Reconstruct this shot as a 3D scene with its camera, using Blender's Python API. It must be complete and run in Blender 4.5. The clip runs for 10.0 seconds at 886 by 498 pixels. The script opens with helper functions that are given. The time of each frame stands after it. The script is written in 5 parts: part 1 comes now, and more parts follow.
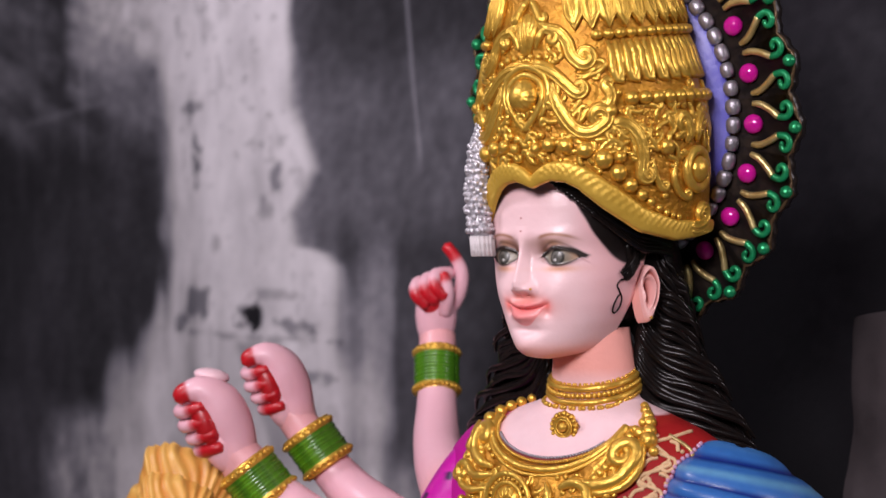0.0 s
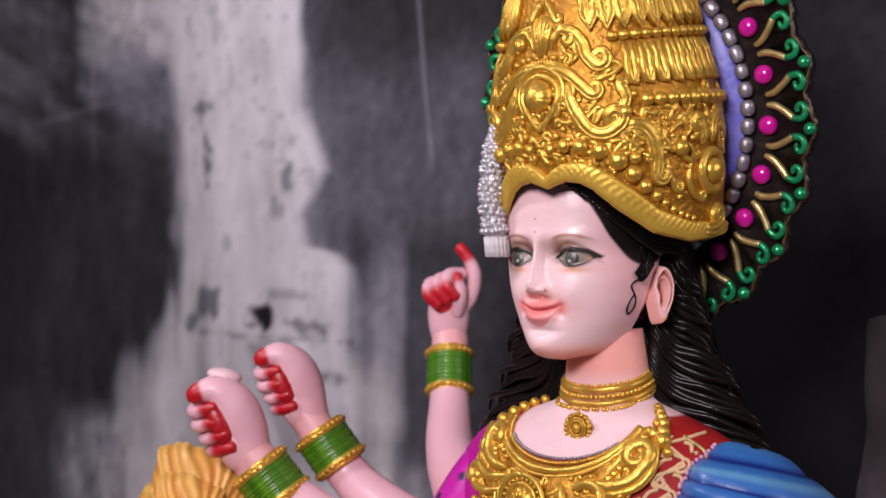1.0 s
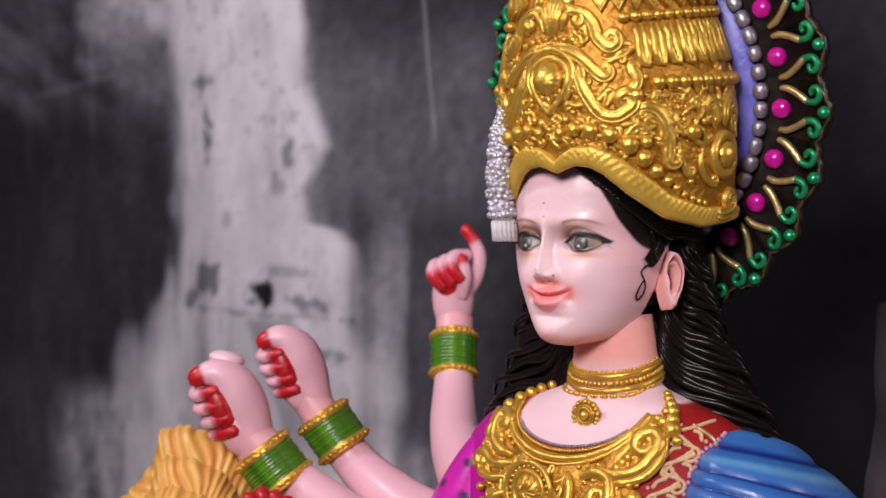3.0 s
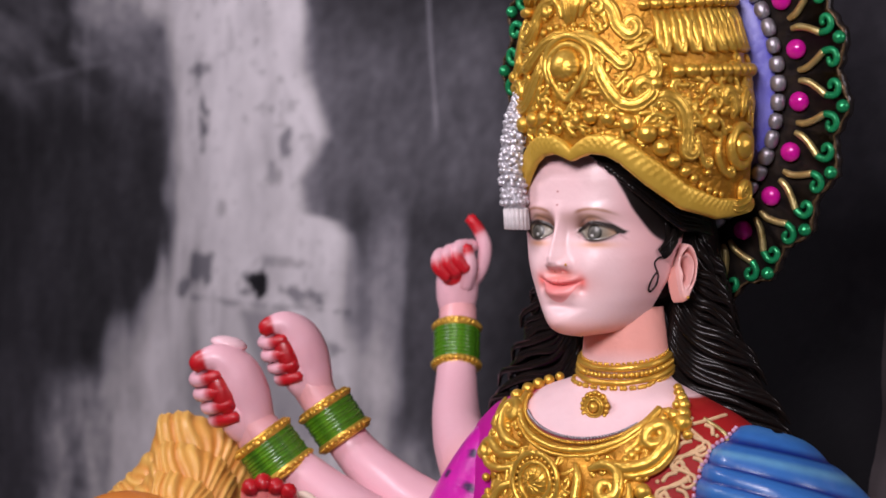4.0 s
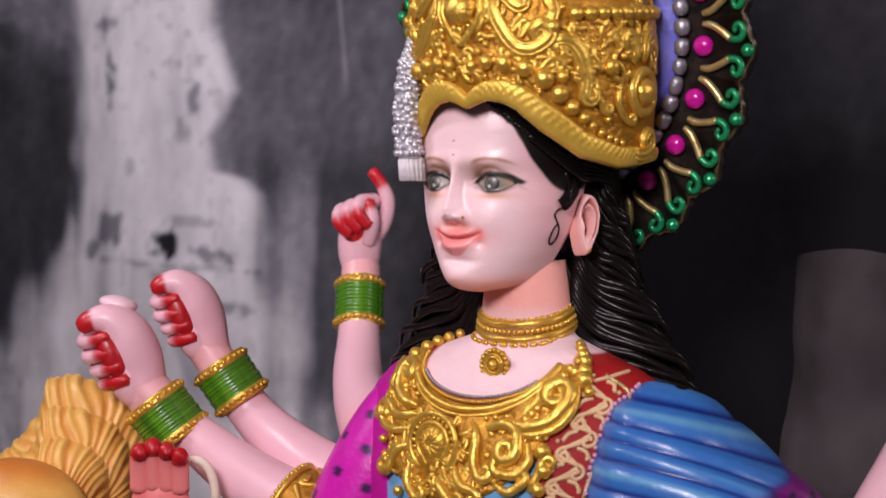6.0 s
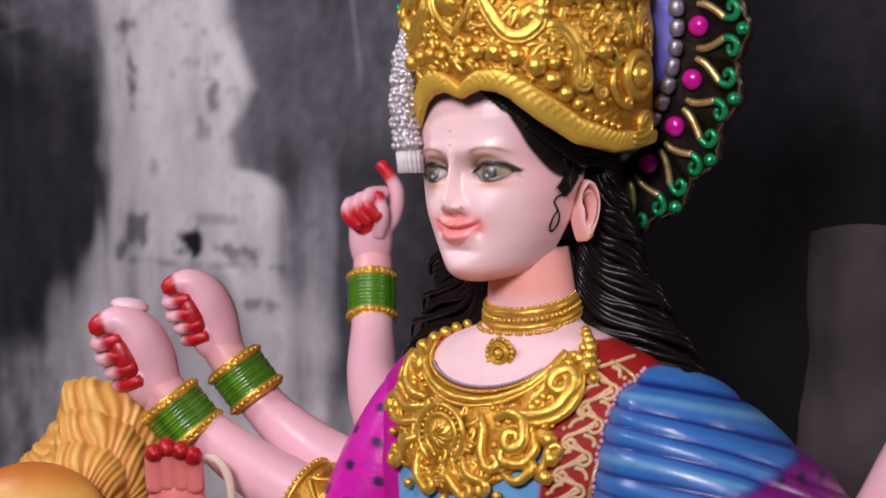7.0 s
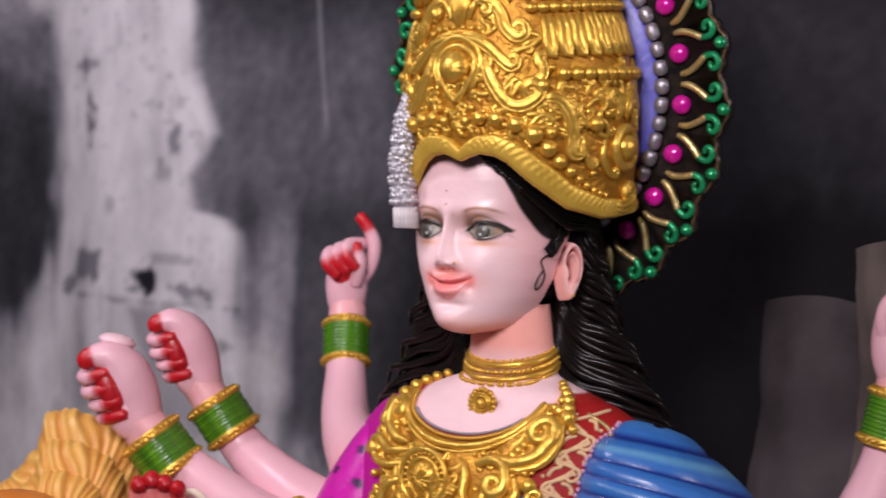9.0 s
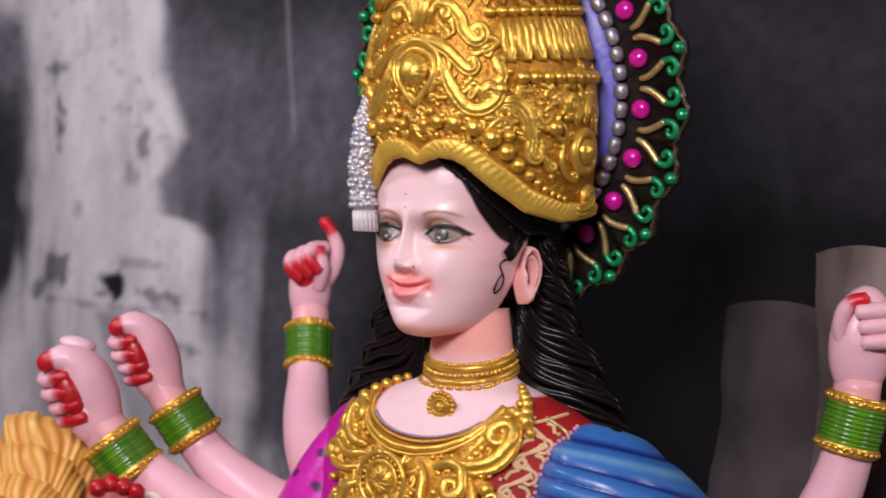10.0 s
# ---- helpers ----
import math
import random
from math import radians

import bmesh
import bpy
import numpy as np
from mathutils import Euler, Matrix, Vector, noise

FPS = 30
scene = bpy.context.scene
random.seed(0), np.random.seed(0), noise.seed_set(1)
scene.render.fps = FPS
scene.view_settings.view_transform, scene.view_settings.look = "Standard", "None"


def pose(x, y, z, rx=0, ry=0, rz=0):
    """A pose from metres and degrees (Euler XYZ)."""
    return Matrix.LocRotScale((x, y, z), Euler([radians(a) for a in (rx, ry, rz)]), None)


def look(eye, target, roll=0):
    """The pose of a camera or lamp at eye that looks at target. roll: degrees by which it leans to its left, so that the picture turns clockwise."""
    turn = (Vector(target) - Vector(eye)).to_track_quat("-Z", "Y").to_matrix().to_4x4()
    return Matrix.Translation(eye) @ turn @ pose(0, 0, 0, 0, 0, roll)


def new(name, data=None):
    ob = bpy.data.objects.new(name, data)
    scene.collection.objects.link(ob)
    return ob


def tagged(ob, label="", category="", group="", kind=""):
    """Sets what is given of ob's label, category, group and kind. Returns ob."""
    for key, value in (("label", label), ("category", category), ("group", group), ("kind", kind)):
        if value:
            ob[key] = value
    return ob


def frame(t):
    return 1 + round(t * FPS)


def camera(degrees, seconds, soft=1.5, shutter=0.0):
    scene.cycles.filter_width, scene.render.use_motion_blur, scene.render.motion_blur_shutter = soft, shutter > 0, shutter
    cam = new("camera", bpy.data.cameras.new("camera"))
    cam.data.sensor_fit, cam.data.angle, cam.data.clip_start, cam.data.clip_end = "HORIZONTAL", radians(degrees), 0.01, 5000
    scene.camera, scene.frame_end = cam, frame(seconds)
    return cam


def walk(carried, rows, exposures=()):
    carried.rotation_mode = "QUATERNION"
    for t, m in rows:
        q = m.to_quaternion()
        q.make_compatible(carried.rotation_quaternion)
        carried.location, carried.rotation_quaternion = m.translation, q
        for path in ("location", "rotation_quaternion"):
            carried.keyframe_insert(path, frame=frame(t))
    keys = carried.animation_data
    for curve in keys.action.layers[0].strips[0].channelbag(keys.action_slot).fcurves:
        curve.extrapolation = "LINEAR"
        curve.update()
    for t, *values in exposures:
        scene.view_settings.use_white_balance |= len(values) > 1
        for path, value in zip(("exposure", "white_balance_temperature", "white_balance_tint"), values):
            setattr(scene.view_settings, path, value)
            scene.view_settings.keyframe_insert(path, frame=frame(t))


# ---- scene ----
from mathutils.noise import noise as perlin

cam = camera(32.0, 10.0, soft=1.6, shutter=0.5)
cam.data.dof.use_dof, cam.data.dof.focus_distance, cam.data.dof.aperture_fstop = True, 1.78, 3.6
# seconds, x, y, z, yaw, pitch, roll of the hand-held camera
PATH = [
    (0, 0.005, -0.000, 1.507, -0.02, 0.15, 0.01),
    (0.5, 0.013, -0.002, 1.506, 0.41, 0.29, 0.03),
    (1, -0.004, -0.001, 1.507, 0.22, 0.17, 0.16),
    (1.5, -0.016, 0.023, 1.509, -0.45, -0.38, 0.22),
    (2, -0.019, 0.032, 1.509, -0.32, -0.61, 0.09),
    (2.5, -0.015, 0.027, 1.509, -0.33, -0.53, -0.06),
    (2.7, -0.007, 0.024, 1.526, -0.09, -0.96, 0.02),
    (3.8, -0.052, 0.049, 1.508, -0.40, -0.95, 1.48),
    (4, -0.050, 0.050, 1.506, -0.64, -0.89, 1.66),
    (4.5, -0.048, 0.045, 1.506, -1.32, -0.81, 1.54),
    (5, -0.048, 0.054, 1.503, -2.16, -0.90, 1.90),
    (5.5, -0.053, 0.062, 1.507, -2.72, -1.38, 1.45),
    (5.7, -0.036, 0.109, 1.492, -3.41, -1.68, 1.88),
    (6.8, 0.058, 0.126, 1.501, -0.56, -2.86, -1.24),
    (7, 0.054, 0.120, 1.499, -1.09, -2.69, -0.90),
    (7.5, 0.012, 0.073, 1.506, -1.49, -1.68, 0.06),
    (8, -0.025, 0.054, 1.504, -2.43, -1.13, 1.38),
    (8.5, -0.045, 0.049, 1.504, -3.85, -0.89, 1.64),
    (9, -0.051, 0.030, 1.507, -4.74, -0.85, 1.96),
    (9.2, -0.051, 0.032, 1.505, -6.25, -0.93, 2.16),
    (9.3, -0.001, 0.034, 1.511, -6.16, -1.24, 1.60),
    (9.4, -0.044, 0.030, 1.508, -3.47, -0.91, 2.19),
    (9.5, -0.049, 0.029, 1.508, -3.90, -0.72, 2.13),
    (10, -0.027, 0.026, 1.503, -5.46, -0.54, 2.17),
]


def camera_pose(x, y, z, yaw, pitch, roll):
    return pose(x, y, z, 0, 0, yaw) @ pose(0, 0, 0, 90 + pitch, 0, 0) @ pose(0, 0, 0, 0, 0, roll)


walk(cam, [(row[0], camera_pose(*row[1:])) for row in PATH], [(0, -0.12, 6250, 19), (10, -0.12, 6250, 19)])

# ---- light: soft, from a dim world and three unseen area lamps added as fill ----
world = bpy.data.worlds.new("world")
world.use_nodes = True
scene.world = world
world.node_tree.nodes["Background"].inputs[0].default_value = (0.75, 0.78, 0.9, 1)
world.node_tree.nodes["Background"].inputs[1].default_value = 0.25


def lamp(name, eye, target, size, size_y, watts, colour):
    data = bpy.data.lights.new(name, "AREA")
    data.shape, data.size, data.size_y, data.energy, data.color = "RECTANGLE", size, size_y, watts, colour
    ob = new(name, data)
    ob.matrix_world = look(eye, target)
    return ob


lamp("key_light", (-0.72, -0.35, 2.35), (0.15, 1.85, 1.4), 0.8, 0.5, 56, (1.0, 0.93, 0.92))
lamp("side_light", (2.1, 0.5, 2.3), (0.2, 1.85, 1.4), 0.5, 0.5, 15, (1.0, 0.91, 0.90))
lamp("backdrop_light", (-1.6, 1.6, 2.8), (-0.9, 3.9, 1.4), 0.8, 0.4, 30, (1.0, 0.95, 0.98))


# ---- materials ----
def material(name, base, rough=0.5, metal=0.0, spots=0.0, scale=60.0, bump=0.0, bump_scale=200.0, paint=False, coat=0.0, rough_var=0.1, tone=None, gloss=0.5):
    m = bpy.data.materials.new(name)
    m.use_nodes = True
    n, l = m.node_tree.nodes, m.node_tree.links
    b = n["Principled BSDF"]
    b.inputs["Metallic"].default_value = metal
    b.inputs["Specular IOR Level"].default_value = gloss
    b.inputs["Coat Weight"].default_value = coat
    b.inputs["Coat Roughness"].default_value = 0.15
    co = n.new("ShaderNodeTexCoord")
    big, fine = n.new("ShaderNodeTexNoise"), n.new("ShaderNodeTexNoise")
    for t, s in ((big, scale), (fine, bump_scale)):
        t.inputs["Scale"].default_value = s
        t.inputs["Detail"].default_value = 4
        l.new(co.outputs["Object"], t.inputs["Vector"])
    mix = n.new("ShaderNodeMix")
    mix.data_type = "RGBA"
    dark = tone or tuple(c * 0.55 for c in base)
    ramp = n.new("ShaderNodeMapRange")
    ramp.inputs[1].default_value, ramp.inputs[2].default_value = 0.35, 0.7
    ramp.inputs[3].default_value, ramp.inputs[4].default_value = 0.0, spots
    l.new(big.outputs[0], ramp.inputs[0])
    l.new(ramp.outputs[0], mix.inputs[0])
    if paint:
        at = n.new("ShaderNodeAttribute")
        at.attribute_name = "paint"
        l.new(at.outputs["Color"], mix.inputs[6])
        mul = n.new("ShaderNodeMix")
        mul.data_type, mul.blend_type = "RGBA", "MULTIPLY"
        mul.inputs[0].default_value = 1.0
        mul.inputs[7].default_value = (*dark, 1)
        l.new(at.outputs["Color"], mul.inputs[6])
        l.new(mul.outputs[2], mix.inputs[7])
    else:
        mix.inputs[6].default_value = (*base, 1)
        mix.inputs[7].default_value = (*dark, 1)
    l.new(mix.outputs[2], b.inputs["Base Color"])
    rr = n.new("ShaderNodeMapRange")
    rr.inputs[3].default_value, rr.inputs[4].default_value = max(0.03, rough - rough_var), rough + rough_var
    l.new(fine.outputs[0], rr.inputs[0])
    l.new(rr.outputs[0], b.inputs["Roughness"])
    if bump:
        bp = n.new("ShaderNodeBump")
        bp.inputs["Strength"].default_value = 0.6
        bp.inputs["Distance"].default_value = bump
        l.new(fine.outputs[0], bp.inputs["Height"])
        l.new(bp.outputs[0], b.inputs["Normal"])
    return m


SKIN = material("painted_skin", (1, 1, 1), 0.42, 0, 0.25, 22, 0.0009, 110, paint=True, coat=0.14, tone=(0.95, 0.80, 0.82))
CLOTH = material("painted_cloth", (1, 1, 1), 0.34, 0, 0.5, 70, 0.0008, 160, paint=True, coat=0.2, tone=(0.75, 0.75, 0.8))
MATTE = material("matte_paint", (1, 1, 1), 0.6, 0, 0.3, 40, 0.001, 140, paint=True, tone=(0.85, 0.78, 0.78), gloss=0.22)
HAIR = material("black_hair_paint", (0.006, 0.005, 0.005), 0.22, 0, 0.6, 120, 0.0008, 160, coat=0.0, tone=(0.012, 0.007, 0.005), rough_var=0.08, gloss=0.17)
GOLD = material("gold_paint", (0.82, 0.52, 0.085), 0.34, 0.68, 0.6, 50, 0.0024, 130, tone=(0.60, 0.31, 0.028))
AMBER = material("amber_gold_ground", (0.54, 0.26, 0.020), 0.40, 0.6, 0.7, 50, 0.004, 150, tone=(0.30, 0.115, 0.008))
OLDGOLD = material("pale_gold_paint", (0.66, 0.54, 0.24), 0.36, 0.7, 0.6, 80, 0.0008, 220, tone=(0.42, 0.25, 0.06))
SILVER = material("silver_paint", (0.44, 0.42, 0.46), 0.42, 0.70, 0.7, 70, 0.0016, 160, tone=(0.24, 0.22, 0.25))
GREEN = material("green_metallic_paint", (0.01, 0.33, 0.12), 0.32, 0.45, 0.6, 120, 0.0008, 260, tone=(0.01, 0.14, 0.05))
PINK = material("magenta_stone", (0.72, 0.01, 0.36), 0.16, 0.1, 0.3, 60, coat=0.6)
VIOLET = material("violet_paint", (0.095, 0.09, 0.52), 0.4, 0, 0.7, 30, 0.0012, 160, tone=(0.26, 0.26, 0.72))
PLATE = material("black_paint", (0.012, 0.010, 0.010), 0.35, 0, 0.6, 80, 0.0012, 180, tone=(0.05, 0.035, 0.025))
BANGLE = material("green_glass_bangle", (0.10, 0.29, 0.010), 0.25, 0.0, 0.8, 60, coat=0.4, tone=(0.025, 0.11, 0.005))
BACKDROP = material("painted_canvas", (1, 1, 1), 0.8, 0, 0.35, 9, 0.002, 60, paint=True, tone=(0.7, 0.7, 0.72), gloss=0.08)
GREYCLOTH = material("grey_cloth", (1, 1, 1), 0.85, 0, 0.5, 12, 0.002, 90, paint=True, tone=(0.7, 0.66, 0.66), gloss=0.1)
LION = material("orange_paint", (1, 1, 1), 0.42, 0, 0.4, 40, 0.001, 150, paint=True, tone=(0.8, 0.6, 0.45))
WALL = material("plaster", (0.26, 0.24, 0.25), 0.85, 0, 0.5, 3, 0.002, 40)
FLOOR = material("concrete", (0.16, 0.15, 0.15), 0.7, 0, 0.5, 2, 0.002, 30)
TINSEL = material("silver_tinsel", (0.72, 0.70, 0.73), 0.34, 0.55, 0.6, 120, 0.0012, 200, tone=(0.45, 0.43, 0.46))
WHITE = material("white_thread", (0.72, 0.66, 0.66), 0.6, 0, 0.4, 200)
RIM = material("worn_bronze_edge", (0.12, 0.075, 0.035), 0.4, 0.5, 0.7, 90, 0.002, 160)
BAND = material("satin_gold_paint", (0.78, 0.50, 0.07), 0.42, 0.45, 0.5, 45, 0.001, 160, tone=(0.60, 0.34, 0.03))
PLINTH = material("red_cloth_cover", (0.25, 0.02, 0.03), 0.8, 0, 0.5, 8, 0.002, 60)


# ---- mesh tools ----
def quads(n, m, close_u=False, close_v=False):
    """Faces of an n by m grid of points, row by row."""
    i = np.arange(n if close_u else n - 1)[:, None]
    j = np.arange(m if close_v else m - 1)[None, :]
    a, b = i * m + j, i * m + (j + 1) % m
    c, d = ((i + 1) % n) * m + (j + 1) % m, ((i + 1) % n) * m + j
    return np.stack([a, d, c, b], -1).reshape(-1, 4)


class Shell:
    """Collects surfaces that become one mesh."""

    def __init__(self):
        self.v, self.f, self.m, self.c, self.count = [], [], [], [], 0

    def add(self, v, f, mat=0, colour=(1, 1, 1)):
        v = np.asarray(v, float).reshape(-1, 3)
        colour = np.broadcast_to(np.asarray(colour, float), (len(v), 3))
        self.v.append(v)
        self.c.append(colour)
        self.f += (np.asarray(f) + self.count).tolist()
        self.m += [mat] * len(f)
        self.count += len(v)

    def mesh(self, name, mats, origin=(0, 0, 0), smooth=True):
        me = bpy.data.meshes.new(name)
        v = np.concatenate(self.v) - np.asarray(origin, float)
        me.from_pydata(v.tolist(), [], self.f)
        for m in mats:
            me.materials.append(m)
        me.polygons.foreach_set("material_index", self.m)
        me.polygons.foreach_set("use_smooth", [smooth] * len(me.polygons))
        c = np.c_[np.concatenate(self.c), np.ones(self.count)]
        me.color_attributes.new("paint", "FLOAT_COLOR", "POINT").data.foreach_set("color", c.ravel())
        bm = bmesh.new()
        bm.from_mesh(me)
        bmesh.ops.recalc_face_normals(bm, faces=bm.faces)
        bm.to_mesh(me)
        bm.free()
        me.update()
        return me

    def thing(self, name, mats, origin=(0, 0, 0), parent=None, label="", category="", group="", kind="", smooth=True):
        ob = new(name, self.mesh(name, mats, origin, smooth))
        ob.location = origin
        if parent is not None:
            ob.parent = parent
            base, up = Vector((0, 0, 0)), parent
            while up is not None:
                base, up = base + up.location, up.parent
            ob.location = Vector(origin) - base
        return tagged(ob, label, category, group, kind)


def unit(v):
    v = np.asarray(v, float)
    return v / np.maximum(np.linalg.norm(v, axis=-1, keepdims=True), 1e-9)


def tube(path, radius, n=8, flat=1.0, up=None):
    """A round rod along a path, closed at both ends; up and flat press it flat along a direction."""
    p = np.asarray(path, float)
    r = np.broadcast_to(np.asarray(radius, float), (len(p),))
    t = unit(np.gradient(p, axis=0))
    if up is None:
        side = np.zeros_like(p)
        s = np.cross(t[0], (0.13, 0.31, 0.94))
        for i in range(len(p)):
            s = s - t[i] * (s @ t[i])
            s = s / max(np.linalg.norm(s), 1e-9)
            side[i] = s
        top = np.cross(t, side)
    else:
        top = np.broadcast_to(np.asarray(up, float), p.shape)
        top = unit(top - t * (top * t).sum(-1, keepdims=True))
        side = np.cross(t, top)
    a = np.arange(n) * 2 * math.pi / n
    ring = np.cos(a)[None, :, None] * side[:, None] + flat * np.sin(a)[None, :, None] * top[:, None]
    v = p[:, None] + ring * r[:, None, None]
    v = np.concatenate([[np.repeat(p[:1] - t[:1] * r[0] * 0.4, n, 0)], v, [np.repeat(p[-1:] + t[-1:] * r[-1] * 0.4, n, 0)]])
    return v.reshape(-1, 3), quads(len(p) + 2, n, False, True)


def curve(points, n=24):
    """A smooth path through a few points."""
    p = np.asarray(points, float)
    q = np.concatenate([[2 * p[0] - p[1]], p, [2 * p[-1] - p[-2]]])
    out = []
    for i in range(1, len(q) - 2):
        t = np.linspace(0, 1, max(3, n // (len(p) - 1)), endpoint=i == len(q) - 3)[:, None]
        a, b, c, d = q[i - 1 : i + 3]
        out.append(0.5 * (2 * b + (c - a) * t + (2 * a - 5 * b + 4 * c - d) * t**2 + (3 * b - a - 3 * c + d) * t**3))
    return np.concatenate(out)


def ball(centre, axes, n=12, m=8):
    """An ellipsoid; axes is a radius, three radii or a 3 by 3 frame scaled by its radii."""
    axes = np.asarray(axes, float)
    axes = np.eye(3) * axes if axes.ndim < 2 else axes
    a, b = np.arange(n) * 2 * math.pi / n, np.linspace(-math.pi / 2, math.pi / 2, m)
    d = np.stack([np.cos(b)[:, None] * np.cos(a), np.cos(b)[:, None] * np.sin(a), np.sin(b)[:, None] * np.ones(n)], -1)
    return np.asarray(centre) + d.reshape(-1, 3) @ axes, quads(m, n, False, True)


def frame_of(normal, along):
    z = unit(normal)
    x = np.asarray(along, float) - z * (np.asarray(along, float) @ z)
    x = unit(x)
    return np.array([x, np.cross(z, x), z])


def mix3(a, b, t):
    t = np.asarray(t, float)[..., None]
    return np.asarray(a, float) * (1 - t) + np.asarray(b, float) * t


def step(a, b, x):
    t = np.clip((np.asarray(x, float) - a) / (b - a), 0, 1)
    return t * t * (3 - 2 * t)


# ---- the statue's own frame: x to its left, -y ahead, z up, zero between the eyes ----
HEAD = np.array([0.162, 1.838, 1.5])
TURN = radians(-38)
C, S = math.cos(TURN), math.sin(TURN)
SPIN = np.array([[C, -S, 0], [S, C, 0], [0, 0, 1]])


def lean(v, degrees):
    a = radians(degrees)
    return np.asarray(v, float) @ np.array([[1, 0, 0], [0, math.cos(a), -math.sin(a)], [0, math.sin(a), math.cos(a)]]).T


def out(v):
    """From the statue's frame to the world."""
    return np.asarray(v, float) @ SPIN.T + HEAD


def inn(v):
    """From the world to the statue's frame."""
    return (np.asarray(v, float) - HEAD) @ SPIN


CROWN_LEAN, FACE_LEAN = 8, 3


def face_out(v):
    """From the head's own frame, which is turned and raised a little, to the world."""
    a = radians(-4)
    v = lean(v, FACE_LEAN) @ np.array([[math.cos(a), -math.sin(a), 0], [math.sin(a), math.cos(a), 0], [0, 0, 1]]).T
    return out(v + (0, 0, 0.007))

# ---- the hall ----
def box(lo, hi):
    lo, hi = np.asarray(lo, float), np.asarray(hi, float)
    v = np.array([[x, y, z] for z in (lo[2], hi[2]) for x, y in ((lo[0], lo[1]), (hi[0], lo[1]), (hi[0], hi[1]), (lo[0], hi[1]))])
    return v, [[0, 3, 2, 1], [4, 5, 6, 7], [0, 1, 5, 4], [1, 2, 6, 5], [2, 3, 7, 6], [3, 0, 4, 7]]


def slab(name, lo, hi, mat, label, category):
    s = Shell()
    s.add(*box(lo, hi))
    return s.thing(name, [mat], label=label, category=category, kind="structure", smooth=False)


slab("floor", (-4, -3, -0.1), (4, 6, 0), FLOOR, "grey concrete floor of the hall", "floor")
slab("ceiling", (-4, -3, 3.2), (4, 6, 3.3), WALL, "plain plastered ceiling of the hall", "ceiling")
slab("wall_south", (-4, -3.15, 0), (4, -3, 3.2), WALL, "plain grey plastered wall", "wall")
slab("wall_north", (-4, 6, 0), (4, 6.15, 3.2), WALL, "plain grey plastered wall", "wall")
slab("wall_west", (-4.15, -3, 0), (-4, 6, 3.2), WALL, "plain grey plastered wall", "wall")
slab("wall_east", (4, -3, 0), (4.15, 6, 3.2), WALL, "plain grey plastered wall", "wall")

# ---- painted canvas behind the statue, standing askew ----
BACK_AT, BACK_TURN = np.array([0, 2.85, 0]), radians(-51.3)
BC, BS = math.cos(BACK_TURN), math.sin(BACK_TURN)


def back_out(u, z, off=0.0):
    """A place on the canvas, u along it, off towards the viewer."""
    u, z, off = np.broadcast_arrays(np.asarray(u, float), np.asarray(z, float), np.asarray(off, float))
    return BACK_AT + np.stack([u * BC + off * BS, u * BS - off * BC, z], -1)


def field(u, v, su, sv, octaves=4, seed=0.0):
    """Cloudy noise over arrays, from -1 to 1."""
    o = np.zeros(u.shape)
    flat_u, flat_v, flat = u.ravel(), v.ravel(), o.ravel()
    for k in range(octaves):
        s = 2.0**k
        flat += np.array([perlin((a * su * s, b * sv * s, seed + 7.3 * k)) for a, b in zip(flat_u, flat_v)]) / s
    return flat.reshape(u.shape)


